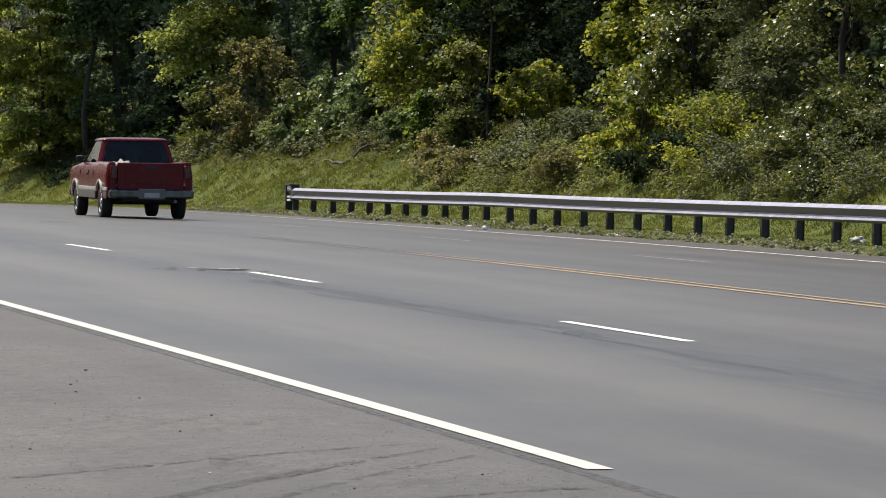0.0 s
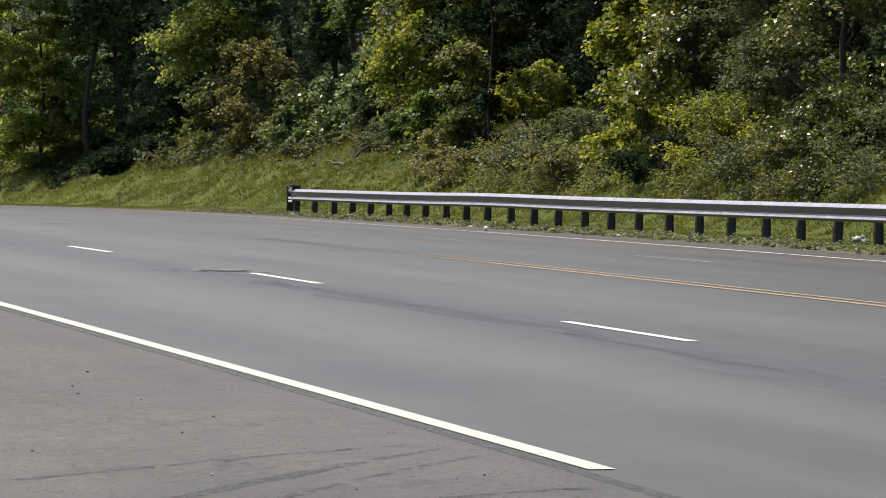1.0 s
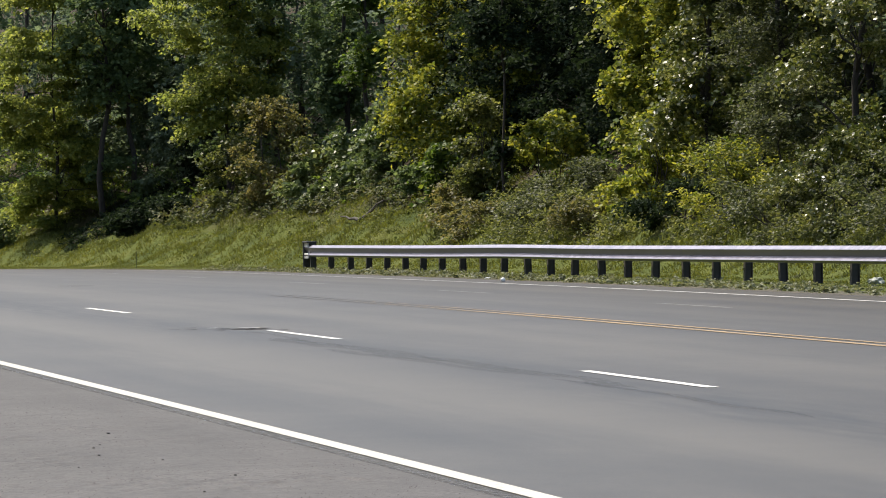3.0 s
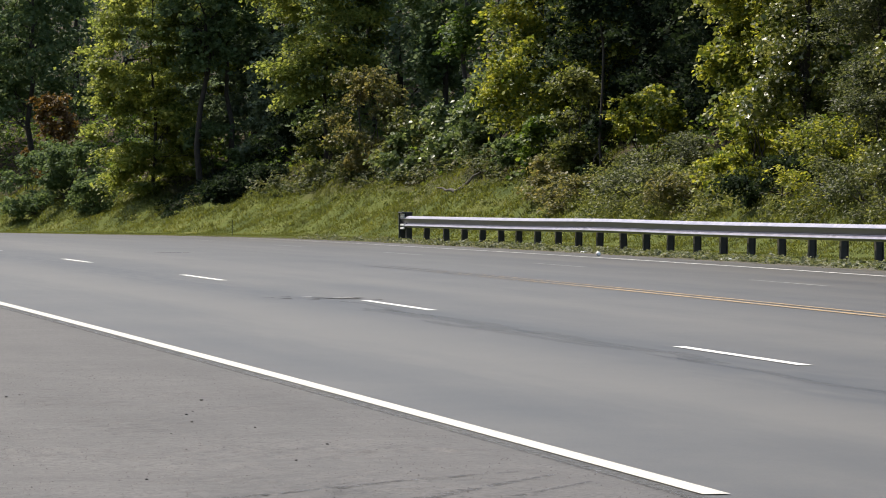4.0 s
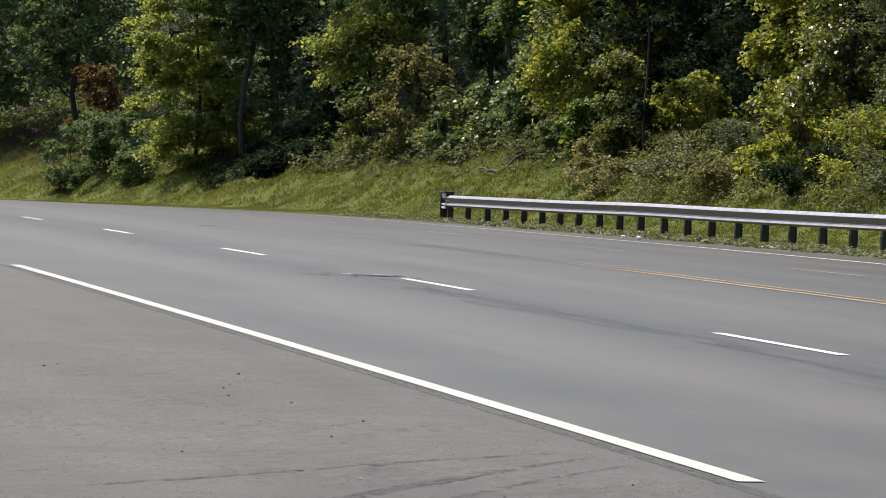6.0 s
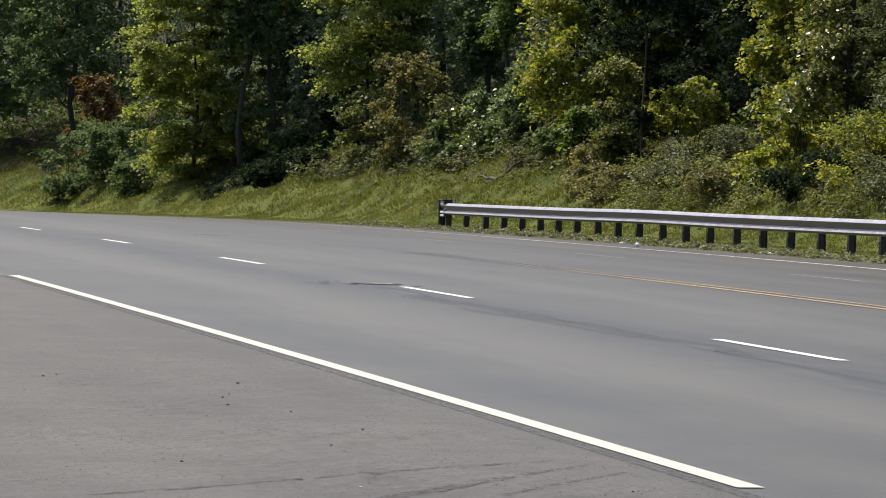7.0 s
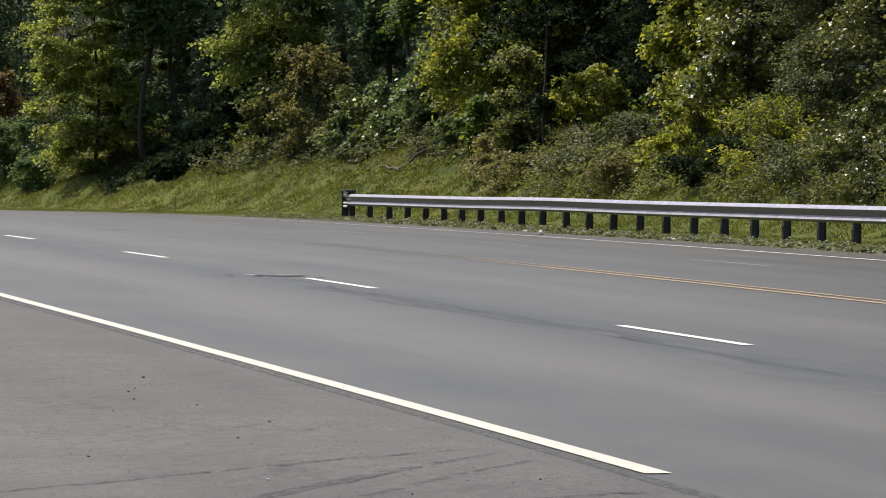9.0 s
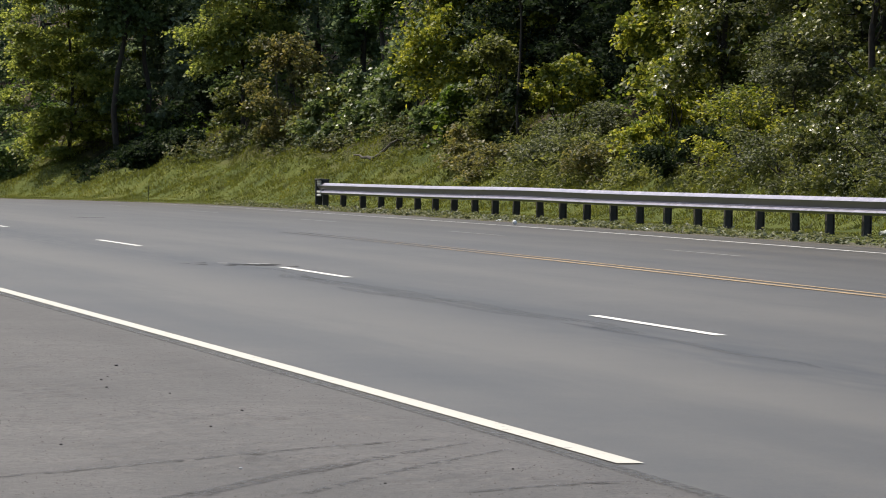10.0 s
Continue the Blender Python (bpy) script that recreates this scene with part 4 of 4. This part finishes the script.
def stones():
    for i, (s, off, r) in enumerate([(24.5, -0.98, 0.013), (23.05, -1.29, 0.01), (22.35, -1.37, 0.011), (21.8, -1.12, 0.009), (19.25, -1.36, 0.009), (16.65, -0.58, 0.008), (21.4, -1.62, 0.008),
                                     (16.0, -1.25, 0.008), (23.4, -1.2, 0.008), (25.1, -2.05, 0.01), (25.3, -1.95, 0.008), (20.4, -1.0, 0.011), (18.2, -2.2, 0.011), (17.2, -1.0, 0.006)]):
        stone(s, off, r * 0.75, M_STONE, i, "small dark loose stone on the asphalt apron")
    stone(16.75, -1.68, 0.007, M_CHIP, 50, "tiny pale chip on the asphalt apron")


def grit():
    """Coarse stones standing out of the worn apron."""
    rng = np.random.default_rng(31)
    n = 24000
    s = 13.5 + 16 * rng.random(n) ** 1.4
    off = -0.2 - 4.2 * rng.random(n)
    keep = (np.sin(s * 1.9 + off * 2.3) * np.sin(off * 3.1 - s * 0.8) + 0.5 * np.sin(s * 5 + off * 7) + rng.random(n) * 2.2) > 0.75
    s, off = s[keep], off[keep]
    n = len(s)
    x, y = xy(s, off)
    r = 0.0016 + 0.0034 * rng.random(n) ** 2
    c = np.stack([x, y, apron_z(s, off) + 0.15 * r], -1)
    shape = np.array([[1, 0, 0], [0, 1, 0], [-1, 0, 0], [0, -1, 0], [0, 0, 0.9]], float)
    a = rng.random(n) * 6.283
    rot = np.stack([np.cos(a), -np.sin(a), 0 * a, np.sin(a), np.cos(a), 0 * a, 0 * a, 0 * a, 0 * a + 1], -1).reshape(n, 3, 3)
    jig = shape[None] * (0.7 + 0.6 * rng.random((n, 5, 1)))
    v = (c[:, None] + np.einsum("nij,nkj->nki", rot, jig) * r[:, None, None]).reshape(-1, 3)
    b = np.arange(n)[:, None, None] * 5
    f = (b + np.array([[0, 1, 4], [1, 2, 4], [2, 3, 4], [3, 0, 4]])[None]).reshape(-1, 3)
    tagged(fast("grit", v, f, M_GRIT), "coarse grey grit standing out of the worn apron", "grit", kind="stuff")


def grit_material():
    m, n, l, b = material("grit")
    geo = n.new("ShaderNodeNewGeometry")
    c = ramp(n, l, geo.outputs["Random Per Island"], [(0.1, (0.022, 0.02, 0.019)), (0.6, (0.062, 0.057, 0.053)), (0.97, (0.115, 0.107, 0.1))])
    l.new(c.outputs[0], b.inputs["Base Color"])
    b.inputs["Roughness"].default_value = 0.85
    return m


M_GRIT = grit_material()


def litter():
    bm = bmesh.new()
    bmesh.ops.create_icosphere(bm, subdivisions=3, radius=0.047)
    for v in bm.verts:
        v.co *= 1 + 0.12 * noise.noise(v.co * 30)
    ob = part("foam_ball", bm, M_LITTER, smooth=True)
    ob.location = spot(80.4, 15.95, 0.042)
    tagged(ob, "white foam ball lying at the road's edge", "litter", kind="thing")
    for s, off, w, h, lab in ((70.6, 20.2, 0.151, 0.08, "crumpled off-white plastic bag in the grass"), (76.4, 17.4, 0.1, 0.025, "flattened white paper cup on the verge"), (86.6, 17.2, 0.06, 0.02, "scrap of white paper on the verge")):
        bm = bmesh.new()
        bmesh.ops.create_icosphere(bm, subdivisions=3, radius=1)
        for v in bm.verts:
            d = 1 + 0.5 * noise.noise(v.co * 2.3 + Vector((s, 0, 0))) + 0.25 * noise.noise(v.co * 6)
            v.co = Vector((v.co.x * w, v.co.y * w * 0.8, max(v.co.z, -0.3) * h)) * d
        ob = part("plastic_bag" if w > 0.15 else "paper_scrap", bm, M_BAG if w > 0.15 else M_LITTER)
        ob.location = spot(s, off, h * 0.3)
        tagged(ob, lab, "litter", kind="thing")


def fallen_branch():
    rng = np.random.default_rng(4)
    a, m, b = (np.array(spot(*q)) for q in ((120.5, 23.3, 0.56), (122.6, 23.2, 0.14), (124.2, 23.15, 0.2)))
    v, f = [], []
    tube(v, f, np.concatenate([limb_path(rng, a, m, 5, 0.02), limb_path(rng, m, b, 5, 0.02)[1:]]), 0.055 * np.array((0.55, 0.65, 0.8, 0.95, 1.25, 0.9, 0.7, 0.55, 0.35)), 7)
    dry = simple("dry_bark", (0.05, 0.043, 0.036), 0.9, 0, 0.5, 9, 0.03)
    root = fast("fallen_branch", v, f, dry, None, True)
    for q in ((119.9, 23.3, 0.5), (120.9, 23.3, 0.75), (122.9, 23.1, 0.05)):
        v, f = [], []
        tube(v, f, limb_path(rng, m + (a - m) * rng.random() * 0.7, np.array(spot(*q)), 4, 0.08), 0.013 * np.linspace(1, 0.3, 4), 5)
        fast("twig", v, f, dry, root, True)
    tagged(root, "weathered grey-brown forked branch fallen on the grassy bank", "branch", kind="thing")


def leaning_limb():
    rng = np.random.default_rng(12)
    a, m, b = (np.array(spot(*q)) for q in ((141.3, 24.3, 0.1), (140.3, 24.5, 0.7), (138.5, 24.5, 0.85)))
    v, f = [], []
    tube(v, f, np.concatenate([limb_path(rng, a, m, 5, 0.05), limb_path(rng, m, b, 5, 0.06)[1:]]), 0.05 * np.linspace(1.0, 0.35, 9), 7)
    root = fast("bare_limb", v, f, M_BARK, None, True)
    for k, q in ((0.2, (139.4, 24.4, 1.25)), (0.6, (138.6, 24.4, 0.45)), (0.8, (138.0, 24.5, 1.1))):
        v, f = [], []
        tube(v, f, limb_path(rng, m + (b - m) * k, np.array(spot(*q)), 4, 0.1), 0.015 * np.linspace(1, 0.3, 4), 5)
        fast("twig", v, f, M_BARK, root, True)
    tagged(root, "bare dark limb leaning out of the shrubs", "branch", kind="thing")


def marker_stake():
    bm = bmesh.new()
    box(bm, -0.012, 0.012, -0.012, 0.012, -0.2, 0.5, 0.005)
    ob = part("marker_stake", bm, simple("stake_green", (0.06, 0.068, 0.03), 0.8))
    ob.location = spot(129.3, 18.2)
    tagged(ob, "thin olive marker stake in the grass verge", "stake", kind="thing")


marks()
stones()
grit()
litter()
fallen_branch()
leaning_limb()
marker_stake()


# ================= pickup truck =================
M_RED = simple("red_paint", (0.085, 0.006, 0.009), 0.26, 0.0, 0.1, 3)
M_RED.node_tree.nodes["Principled BSDF"].inputs["Specular IOR Level"].default_value = 0.2
M_SILVER = simple("silver_trim", (0.45, 0.44, 0.43), 0.4, 0.3, 0.12, 6)
M_ROCKER = simple("grey_lower_paint", (0.1, 0.095, 0.095), 0.5, 0.1, 0.2, 6)
M_BLACK = simple("black_plastic", (0.012, 0.012, 0.013), 0.55, 0, 0.3, 8)
M_RUBBER = simple("tyre_rubber", (0.016, 0.016, 0.017), 0.85, 0, 0.3, 14)
M_CHROME = simple("chrome", (0.75, 0.75, 0.77), 0.14, 1.0, 0.05, 6)
M_BUMPER = simple("dull_bumper_steel", (0.09, 0.1, 0.1), 0.3, 0.9, 0.25, 7)
M_HOUSING = simple("plate_housing", (0.1, 0.1, 0.095), 0.6, 0.0, 0.2, 7)
M_LAMP = simple("tail_lamp_red", (0.06, 0.006, 0.006), 0.3, 0, 0.15, 20)
M_CLEAR = simple("reverse_lamp", (0.045, 0.03, 0.03), 0.25, 0, 0.1, 20)
M_PLATE = simple("number_plate", (0.3, 0.3, 0.3), 0.5, 0, 0.1, 12)
M_SEAT = simple("dark_seat_cloth", (0.03, 0.03, 0.033), 0.9, 0, 0.2, 20)
M_TARP = simple("crumpled_tarp", (0.2, 0.19, 0.17), 0.75, 0, 0.25, 9)


def tinted(name, ior):
    m, n, l, b = material(name)
    b.inputs["Base Color"].default_value = (0.16, 0.21, 0.23, 1)
    b.inputs["Roughness"].default_value = 0.02
    b.inputs["Transmission Weight"].default_value = 1.0
    b.inputs["IOR"].default_value = ior
    return m


M_GLASS = tinted("tinted_glass", 1.3)
M_SIDE_GLASS = tinted("tinted_side_glass", 1.06)
M_SIDE_GLASS.node_tree.nodes["Principled BSDF"].inputs["Specular IOR Level"].default_value = 0.0


def lathe(bm, profile, seg=28):
    """Turns (x, radius) pairs about the x axis."""
    rings = []
    for x, r in profile:
        rings.append([bm.verts.new((x, r * math.cos(2 * math.pi * i / seg), r * math.sin(2 * math.pi * i / seg))) for i in range(seg)])
    for a, b in zip(rings[:-1], rings[1:]):
        for i in range(seg):
            bm.faces.new((a[i], b[i], b[(i + 1) % seg], a[(i + 1) % seg]))
    return rings


def arch(y, r, z=0.34, n=9):
    """Points of a wheel opening, from the back foot over the top to the front."""
    return [(y - r * math.cos(math.pi * i / (n - 1)), z + r * math.sin(math.pi * i / (n - 1))) for i in range(n)]


def pickup():
    root = tagged(new("pickup_truck"), "dark red extended-cab pickup truck driving away, tailgate shut", "pickup truck", kind="thing")
    bottom = 0.40
    sills = [(-2.44, bottom + 0.1), (-2.3, bottom + 0.04), (-2.1, bottom)] + [(y, max(z, bottom)) for y, z in arch(-1.45, 0.43, n=15)]
    sills += [(-0.8, bottom), (-0.3, bottom), (0.3, bottom), (0.9, bottom)] + [(y, max(z, bottom)) for y, z in arch(1.65, 0.42, n=15)]
    sills += [(2.2, bottom), (2.35, 0.43), (2.48, 0.5), (2.55, 0.62)]
    for sx in (-1, 1):
        bm = bmesh.new()
        cols = []
        for y, lo in sills:
            hi = float(np.interp(y, (-2.44, 0.9, 1.15, 2.2, 2.48, 2.55), (1.12, 1.1, 1.08, 1.0, 0.9, 0.74)))
            tuck = 0.05 * max(0.0, (-2.3 - y) / 0.14) + 0.07 * max(0.0, (y - 2.25) / 0.3) ** 2
            col = []
            for k in range(11):
                z = lo + (hi - lo) * k / 10
                x = 0.865 - 0.26 * max(0.0, z - 0.78) ** 1.6 - 0.3 * max(0.0, 0.62 - z) ** 1.6 - tuck
                col.append(bm.verts.new((sx * x, y, z)))
            cols.append(col + [bm.verts.new((sx * 0.70, y, hi)), bm.verts.new((sx * 0.70, y, lo))])
        skin = []
        for a, b in zip(cols[:-1], cols[1:]):
            for k in range(13):
                q = (k + 1) % 13
                f = bm.faces.new((a[k], b[k], b[q], a[q]))
                if k < 10:
                    skin.append(f)
        bm.faces.new(cols[0])
        bm.faces.new(cols[-1])
        bmesh.ops.recalc_face_normals(bm, faces=bm.faces)
        for f in skin:
            f.smooth = True
        side = part("side_panel", bm, M_RED, root)
        bm = bmesh.new()
        box(bm, sx * 0.858 - 0.012, sx * 0.858 + 0.012, -0.98, 1.2, 0.56, 0.63, 0.008)
        part("trim_strip", bm, M_SILVER, side, "pale rubbing strip")
        bm = bmesh.new()
        box(bm, sx * 0.858 - 0.012, sx * 0.858 + 0.012, -2.40, -1.9, 0.56, 0.63, 0.008)
        part("trim_strip", bm, M_SILVER, side, "pale rubbing strip")
        bm = bmesh.new()
        box(bm, sx * 0.862 - 0.012, sx * 0.862 + 0.012, -0.99, 1.2, 0.40, 0.555, 0.01)
        part("rocker", bm, M_ROCKER, side, "grey lower body panel")
        for y0 in (-0.68, -0.05, 1.02):
            bm = bmesh.new()
            box(bm, sx * 0.856 - 0.01, sx * 0.856 + 0.004 * sx + 0.006, y0 - 0.006, y0 + 0.006, 0.56, 0.95)
            part("door_seam", bm, M_BLACK, side)
        bm = bmesh.new()
        box(bm, sx * 0.865 - 0.012, sx * 0.865 + 0.012, 0.06, 0.2, 0.86, 0.9, 0.008)
        part("door_handle", bm, M_BLACK, side)
        bm = bmesh.new()
        box(bm, min(sx * 0.70, sx * 0.815), max(sx * 0.70, sx * 0.815), -2.42, -0.72, 1.095, 1.128, 0.014)
        part("bed_rail", bm, M_RED, side)
        for y, r in ((-1.45, 0.44), (1.65, 0.43)):
            bm = bmesh.new()
            pts = arch(y, r, 0.34, 19)[3:16]
            inner = arch(y, r - 0.045, 0.34, 19)[3:16]
            va = [[bm.verts.new((sx * x, q[0], q[1])) for q in row] for x, row in ((0.885, pts), (0.885, inner), (0.84, pts), (0.84, inner))]
            for i in range(12):
                for p, q in ((0, 1), (1, 3), (3, 2), (2, 0)):
                    bm.faces.new((va[p][i], va[q][i], va[q][i + 1], va[p][i + 1]))
            bmesh.ops.recalc_face_normals(bm, faces=bm.faces)
            part("arch_lip", bm, M_SILVER, side, "pale wheel-arch moulding")
    # underside
    bm = bmesh.new()
    box(bm, -0.5, 0.5, -2.35, 2.3, 0.34, 0.5, 0.03)
    part("chassis", bm, M_BLACK, root)
    bm = bmesh.new()
    box(bm, -0.62, 0.62, -1.51, -1.39, 0.28, 0.40, 0.03)
    part("rear_axle", bm, M_BLACK, root)
    bm = bmesh.new()
    lathe(bm, [(0, 0.001), (0, 0.035), (0.5, 0.035), (0.5, 0.03)], 10)
    pipe = part("exhaust_pipe", bm, M_BUMPER, root)
    pipe.matrix_local = pose(0.5, -2.45, 0.36, 0, 0, 90)
    # bed
    bm = bmesh.new()
    box(bm, -0.71, 0.71, -2.4, -0.7, 0.62, 0.67)
    box(bm, -0.71, 0.71, -0.76, -0.7, 0.66, 1.09)
    part("bed_floor", bm, M_BLACK, root)
    bm = bmesh.new()
    box(bm, -0.66, 0.66, -2.455, -2.40, 0.58, 1.115, 0.015)
    tail = part("tailgate", bm, M_RED, root)
    bm = bmesh.new()
    box(bm, -0.5, 0.5, -2.462, -2.45, 0.70, 1.0, 0.006)
    part("pressed_panel", bm, M_RED, tail)
    bm = bmesh.new()
    box(bm, -0.10, 0.10, -2.468, -2.45, 1.0, 1.06, 0.006)
    part("tailgate_handle", bm, M_BLACK, tail)
    for sx in (-1, 1):
        bm = bmesh.new()
        box(bm, min(sx * 0.665, sx * 0.80), max(sx * 0.665, sx * 0.80), -2.47, -2.38, 0.80, 1.06, 0.02)
        lamp = part("tail_light", bm, M_LAMP, root, "red tail light")
        bm = bmesh.new()
        box(bm, min(sx * 0.69, sx * 0.78), max(sx * 0.69, sx * 0.78), -2.478, -2.46, 0.89, 0.95, 0.006)
        part("reverse_lens", bm, M_CLEAR, lamp, "clear reversing lens")
    bm = bmesh.new()
    box(bm, -0.84, 0.84, -2.62, -2.44, 0.42, 0.58, 0.035)
    bumper = part("rear_bumper", bm, M_BUMPER, root, "dull steel step bumper")
    bm = bmesh.new()
    box(bm, -0.27, 0.27, -2.628, -2.60, 0.40, 0.61, 0.02)
    part("plate_housing", bm, M_HOUSING, bumper, "pale grey plate recess")
    bm = bmesh.new()
    box(bm, -0.15, 0.15, -2.632, -2.622, 0.435, 0.525, 0.004)
    part("number_plate", bm, M_PLATE, bumper, "pale blank number plate")
    # front
    bm = bmesh.new()
    box(bm, -0.80, 0.80, 0.95, 2.5, 0.80, 1.0, 0.06)
    for v in bm.verts:
        if v.co.z > 0.9:
            v.co.z += 0.11 * min(1, (2.5 - v.co.y) / 1.4)
    part("hood", bm, M_RED, root)
    bm = bmesh.new()
    box(bm, -0.84, 0.84, 2.46, 2.64, 0.40, 0.62, 0.04)
    part("front_bumper", bm, M_BUMPER, root)
    bm = bmesh.new()
    box(bm, -0.5, 0.5, 2.48, 2.53, 0.64, 0.86, 0.02)
    part("grille", bm, M_BLACK, root)
    for sx in (-1, 1):
        bm = bmesh.new()
        box(bm, min(sx * 0.52, sx * 0.78), max(sx * 0.52, sx * 0.78), 2.46, 2.54, 0.66, 0.84, 0.02)
        part("headlight", bm, M_CLEAR, root, "clear headlight")
    # cab: frame with window openings, then panes
    def ring(hw, y0, y1, z, r):
        """A rounded rectangle, four points to a corner, from the back left round to the front."""
        pts = []
        for cx, cy, a0 in ((-hw + r, y0 + r, 180), (hw - r, y0 + r, 270), (hw - r, y1 - r, 0), (-hw + r, y1 - r, 90)):
            for k in range(4):
                a = radians(a0 + 30 * k)
                pts.append((cx + r * math.cos(a), cy + r * math.sin(a), z))
        return pts

    bm = bmesh.new()
    levels = [ring(0.79, -0.78, 1.14, 1.06, 0.1), ring(0.665, -0.62, 0.42, 1.545, 0.1)]
    levels = [[bm.verts.new(q) for q in row] for row in levels]
    walls = []
    for i in range(16):
        k = (i + 1) % 16
        f = bm.faces.new((levels[0][i], levels[0][k], levels[1][k], levels[1][i]))
        if i % 4 == 3:
            walls.append(f)
    bmesh.ops.inset_individual(bm, faces=walls, thickness=0.03, depth=0.0)
    panes = [[v.co.copy() for v in f.verts] for f in walls]
    bmesh.ops.delete(bm, geom=walls, context="FACES_ONLY")
    bmesh.ops.solidify(bm, geom=bm.faces[:], thickness=0.03)
    cab = part("cab_frame", bm, M_RED, root)
    for name, rim in zip(("rear_window", "side_window", "windscreen", "side_window"), panes):
        mid = sum(rim, Vector()) / 4
        nrm = (rim[1] - rim[0]).cross(rim[2] - rim[1]).normalized()
        bm = bmesh.new()
        o = [bm.verts.new(mid + (v - mid) * 1.02 - nrm * 0.012) for v in rim]
        i = [bm.verts.new(mid + (v - mid) * 1.02 - nrm * 0.018) for v in rim]
        bm.faces.new(o)
        bm.faces.new(i[::-1])
        for k in range(4):
            bm.faces.new((o[k], i[k], i[(k + 1) % 4], o[(k + 1) % 4]))
        bmesh.ops.recalc_face_normals(bm, faces=bm.faces)
        part(name, bm, M_SIDE_GLASS if name == "side_window" else M_GLASS, root, "dark tinted glass")
    bm = bmesh.new()
    rows = [ring(0.66, -0.615, 0.415, 1.53, 0.1), ring(0.672, -0.63, 0.43, 1.55, 0.1), ring(0.66, -0.61, 0.41, 1.578, 0.1), ring(0.6, -0.55, 0.35, 1.6, 0.1), ring(0.4, -0.36, 0.2, 1.615, 0.1)]
    rows = [[bm.verts.new(q) for q in row] for row in rows]
    for lo, hi in zip(rows[:-1], rows[1:]):
        for i in range(16):
            k = (i + 1) % 16
            bm.faces.new((lo[i], lo[k], hi[k], hi[i]))
    bm.faces.new(rows[-1])
    bm.faces.new(rows[0][::-1])
    part("roof", bm, M_RED, root, smooth=True)
    for x in (-0.36, 0.36):
        bm = bmesh.new()
        box(bm, x - 0.24, x + 0.24, -0.25, 0.3, 0.7, 0.95, 0.05)
        box(bm, x - 0.23, x + 0.23, -0.38, -0.22, 0.9, 1.30, 0.05)
        box(bm, x - 0.12, x + 0.12, -0.40, -0.28, 1.30, 1.45, 0.04)
        part("seat", bm, M_SEAT, root)
    bm = bmesh.new()
    box(bm, -0.74, 0.74, 0.75, 1.1, 0.85, 1.09, 0.04)
    part("dashboard", bm, M_SEAT, root)
    for sx in (-1, 1):
        bm = bmesh.new()
        box(bm, min(sx * 0.84, sx * 0.97), max(sx * 0.84, sx * 0.97), 0.76, 0.84, 1.11, 1.24, 0.025)
        box(bm, min(sx * 0.76, sx * 0.90), max(sx * 0.76, sx * 0.90), 0.78, 0.83, 1.10, 1.15, 0.01)
        part("door_mirror", bm, M_BLACK, root, "black door mirror")
    made = []
    for sx in (-1, 1):
        for y in (-1.45, 1.65):
            bm = bmesh.new()
            lathe(bm, [(-0.10, 0.20), (-0.11, 0.25), (-0.105, 0.31), (-0.08, 0.338), (0.08, 0.338), (0.105, 0.31), (0.11, 0.25), (0.10, 0.20)], 32)
            wheel = part("wheel", bm, M_RUBBER, root, "black rubber tyre", True)
            bm = bmesh.new()
            lathe(bm, [(0.09, 0.225), (0.105, 0.215), (0.085, 0.195), (-0.08, 0.19)], 28)
            for k in range(5):
                r = bmesh.ops.create_cube(bm, size=1)
                for v in r["verts"]:
                    v.co = Vector((0.07 + v.co.x * 0.03, v.co.y * 0.065 * (1.2 - (v.co.z + 0.5) * 0.3), 0.02 + (v.co.z + 0.5) * 0.18))
                bmesh.ops.rotate(bm, verts=r["verts"], matrix=Matrix.Rotation(2 * math.pi * k / 5, 3, "X"))
            lathe(bm, [(0.10, 0.001), (0.10, 0.055), (0.05, 0.06)], 16)
            lathe(bm, [(-0.02, 0.001), (-0.02, 0.19)], 20)
            part("rim", bm, M_CHROME, wheel, "bright five-spoke rim").matrix_local = Matrix.Rotation(math.pi if sx < 0 else 0, 4, "Z")
            m = pose(sx * 0.735, y, 0.338)
            wheel.matrix_local = m
            made.append((wheel, m))
    return root, made


def tarp():
    bm = bmesh.new()
    bmesh.ops.create_icosphere(bm, subdivisions=4, radius=1)
    for v in bm.verts:
        d = 1 + 0.3 * noise.noise(v.co * 1.5) + 0.14 * noise.noise(v.co * 4.5 + Vector((3, 1, 2)))
        v.co = Vector((v.co.x * 0.24, v.co.y * 0.5, v.co.z * 0.14 + 0.27)) * d
        v.co.z = max(v.co.z, -0.04)
    ob = part("tarp_bundle", bm, M_TARP, smooth=True)
    return tagged(ob, "pale crumpled tarp bundle in the pickup's bed", "tarp", kind="thing")


truck, wheels = pickup()
bundle = tarp()
TRUCK_OFF = 9.68


def motions():
    rows = []
    for i in range(41):
        t = i * 0.25
        s = 84.95 + 28.5 * t
        x, y = xy(s, TRUCK_OFF)
        z = float(road_z(s, TRUCK_OFF))
        rows.append((t, pose(float(x), float(y), z, 0, 0, math.degrees(heading(s)))))
    walk(truck, rows)
    walk(bundle, [(q, m @ pose(-0.42, -1.55, 0.72)) for q, m in rows])
    for wheel, m in wheels:
        walk(wheel, [(i * 0.1, m @ pose(0, 0, 0, -39 * i, 0, 0)) for i in range(101)])


motions()
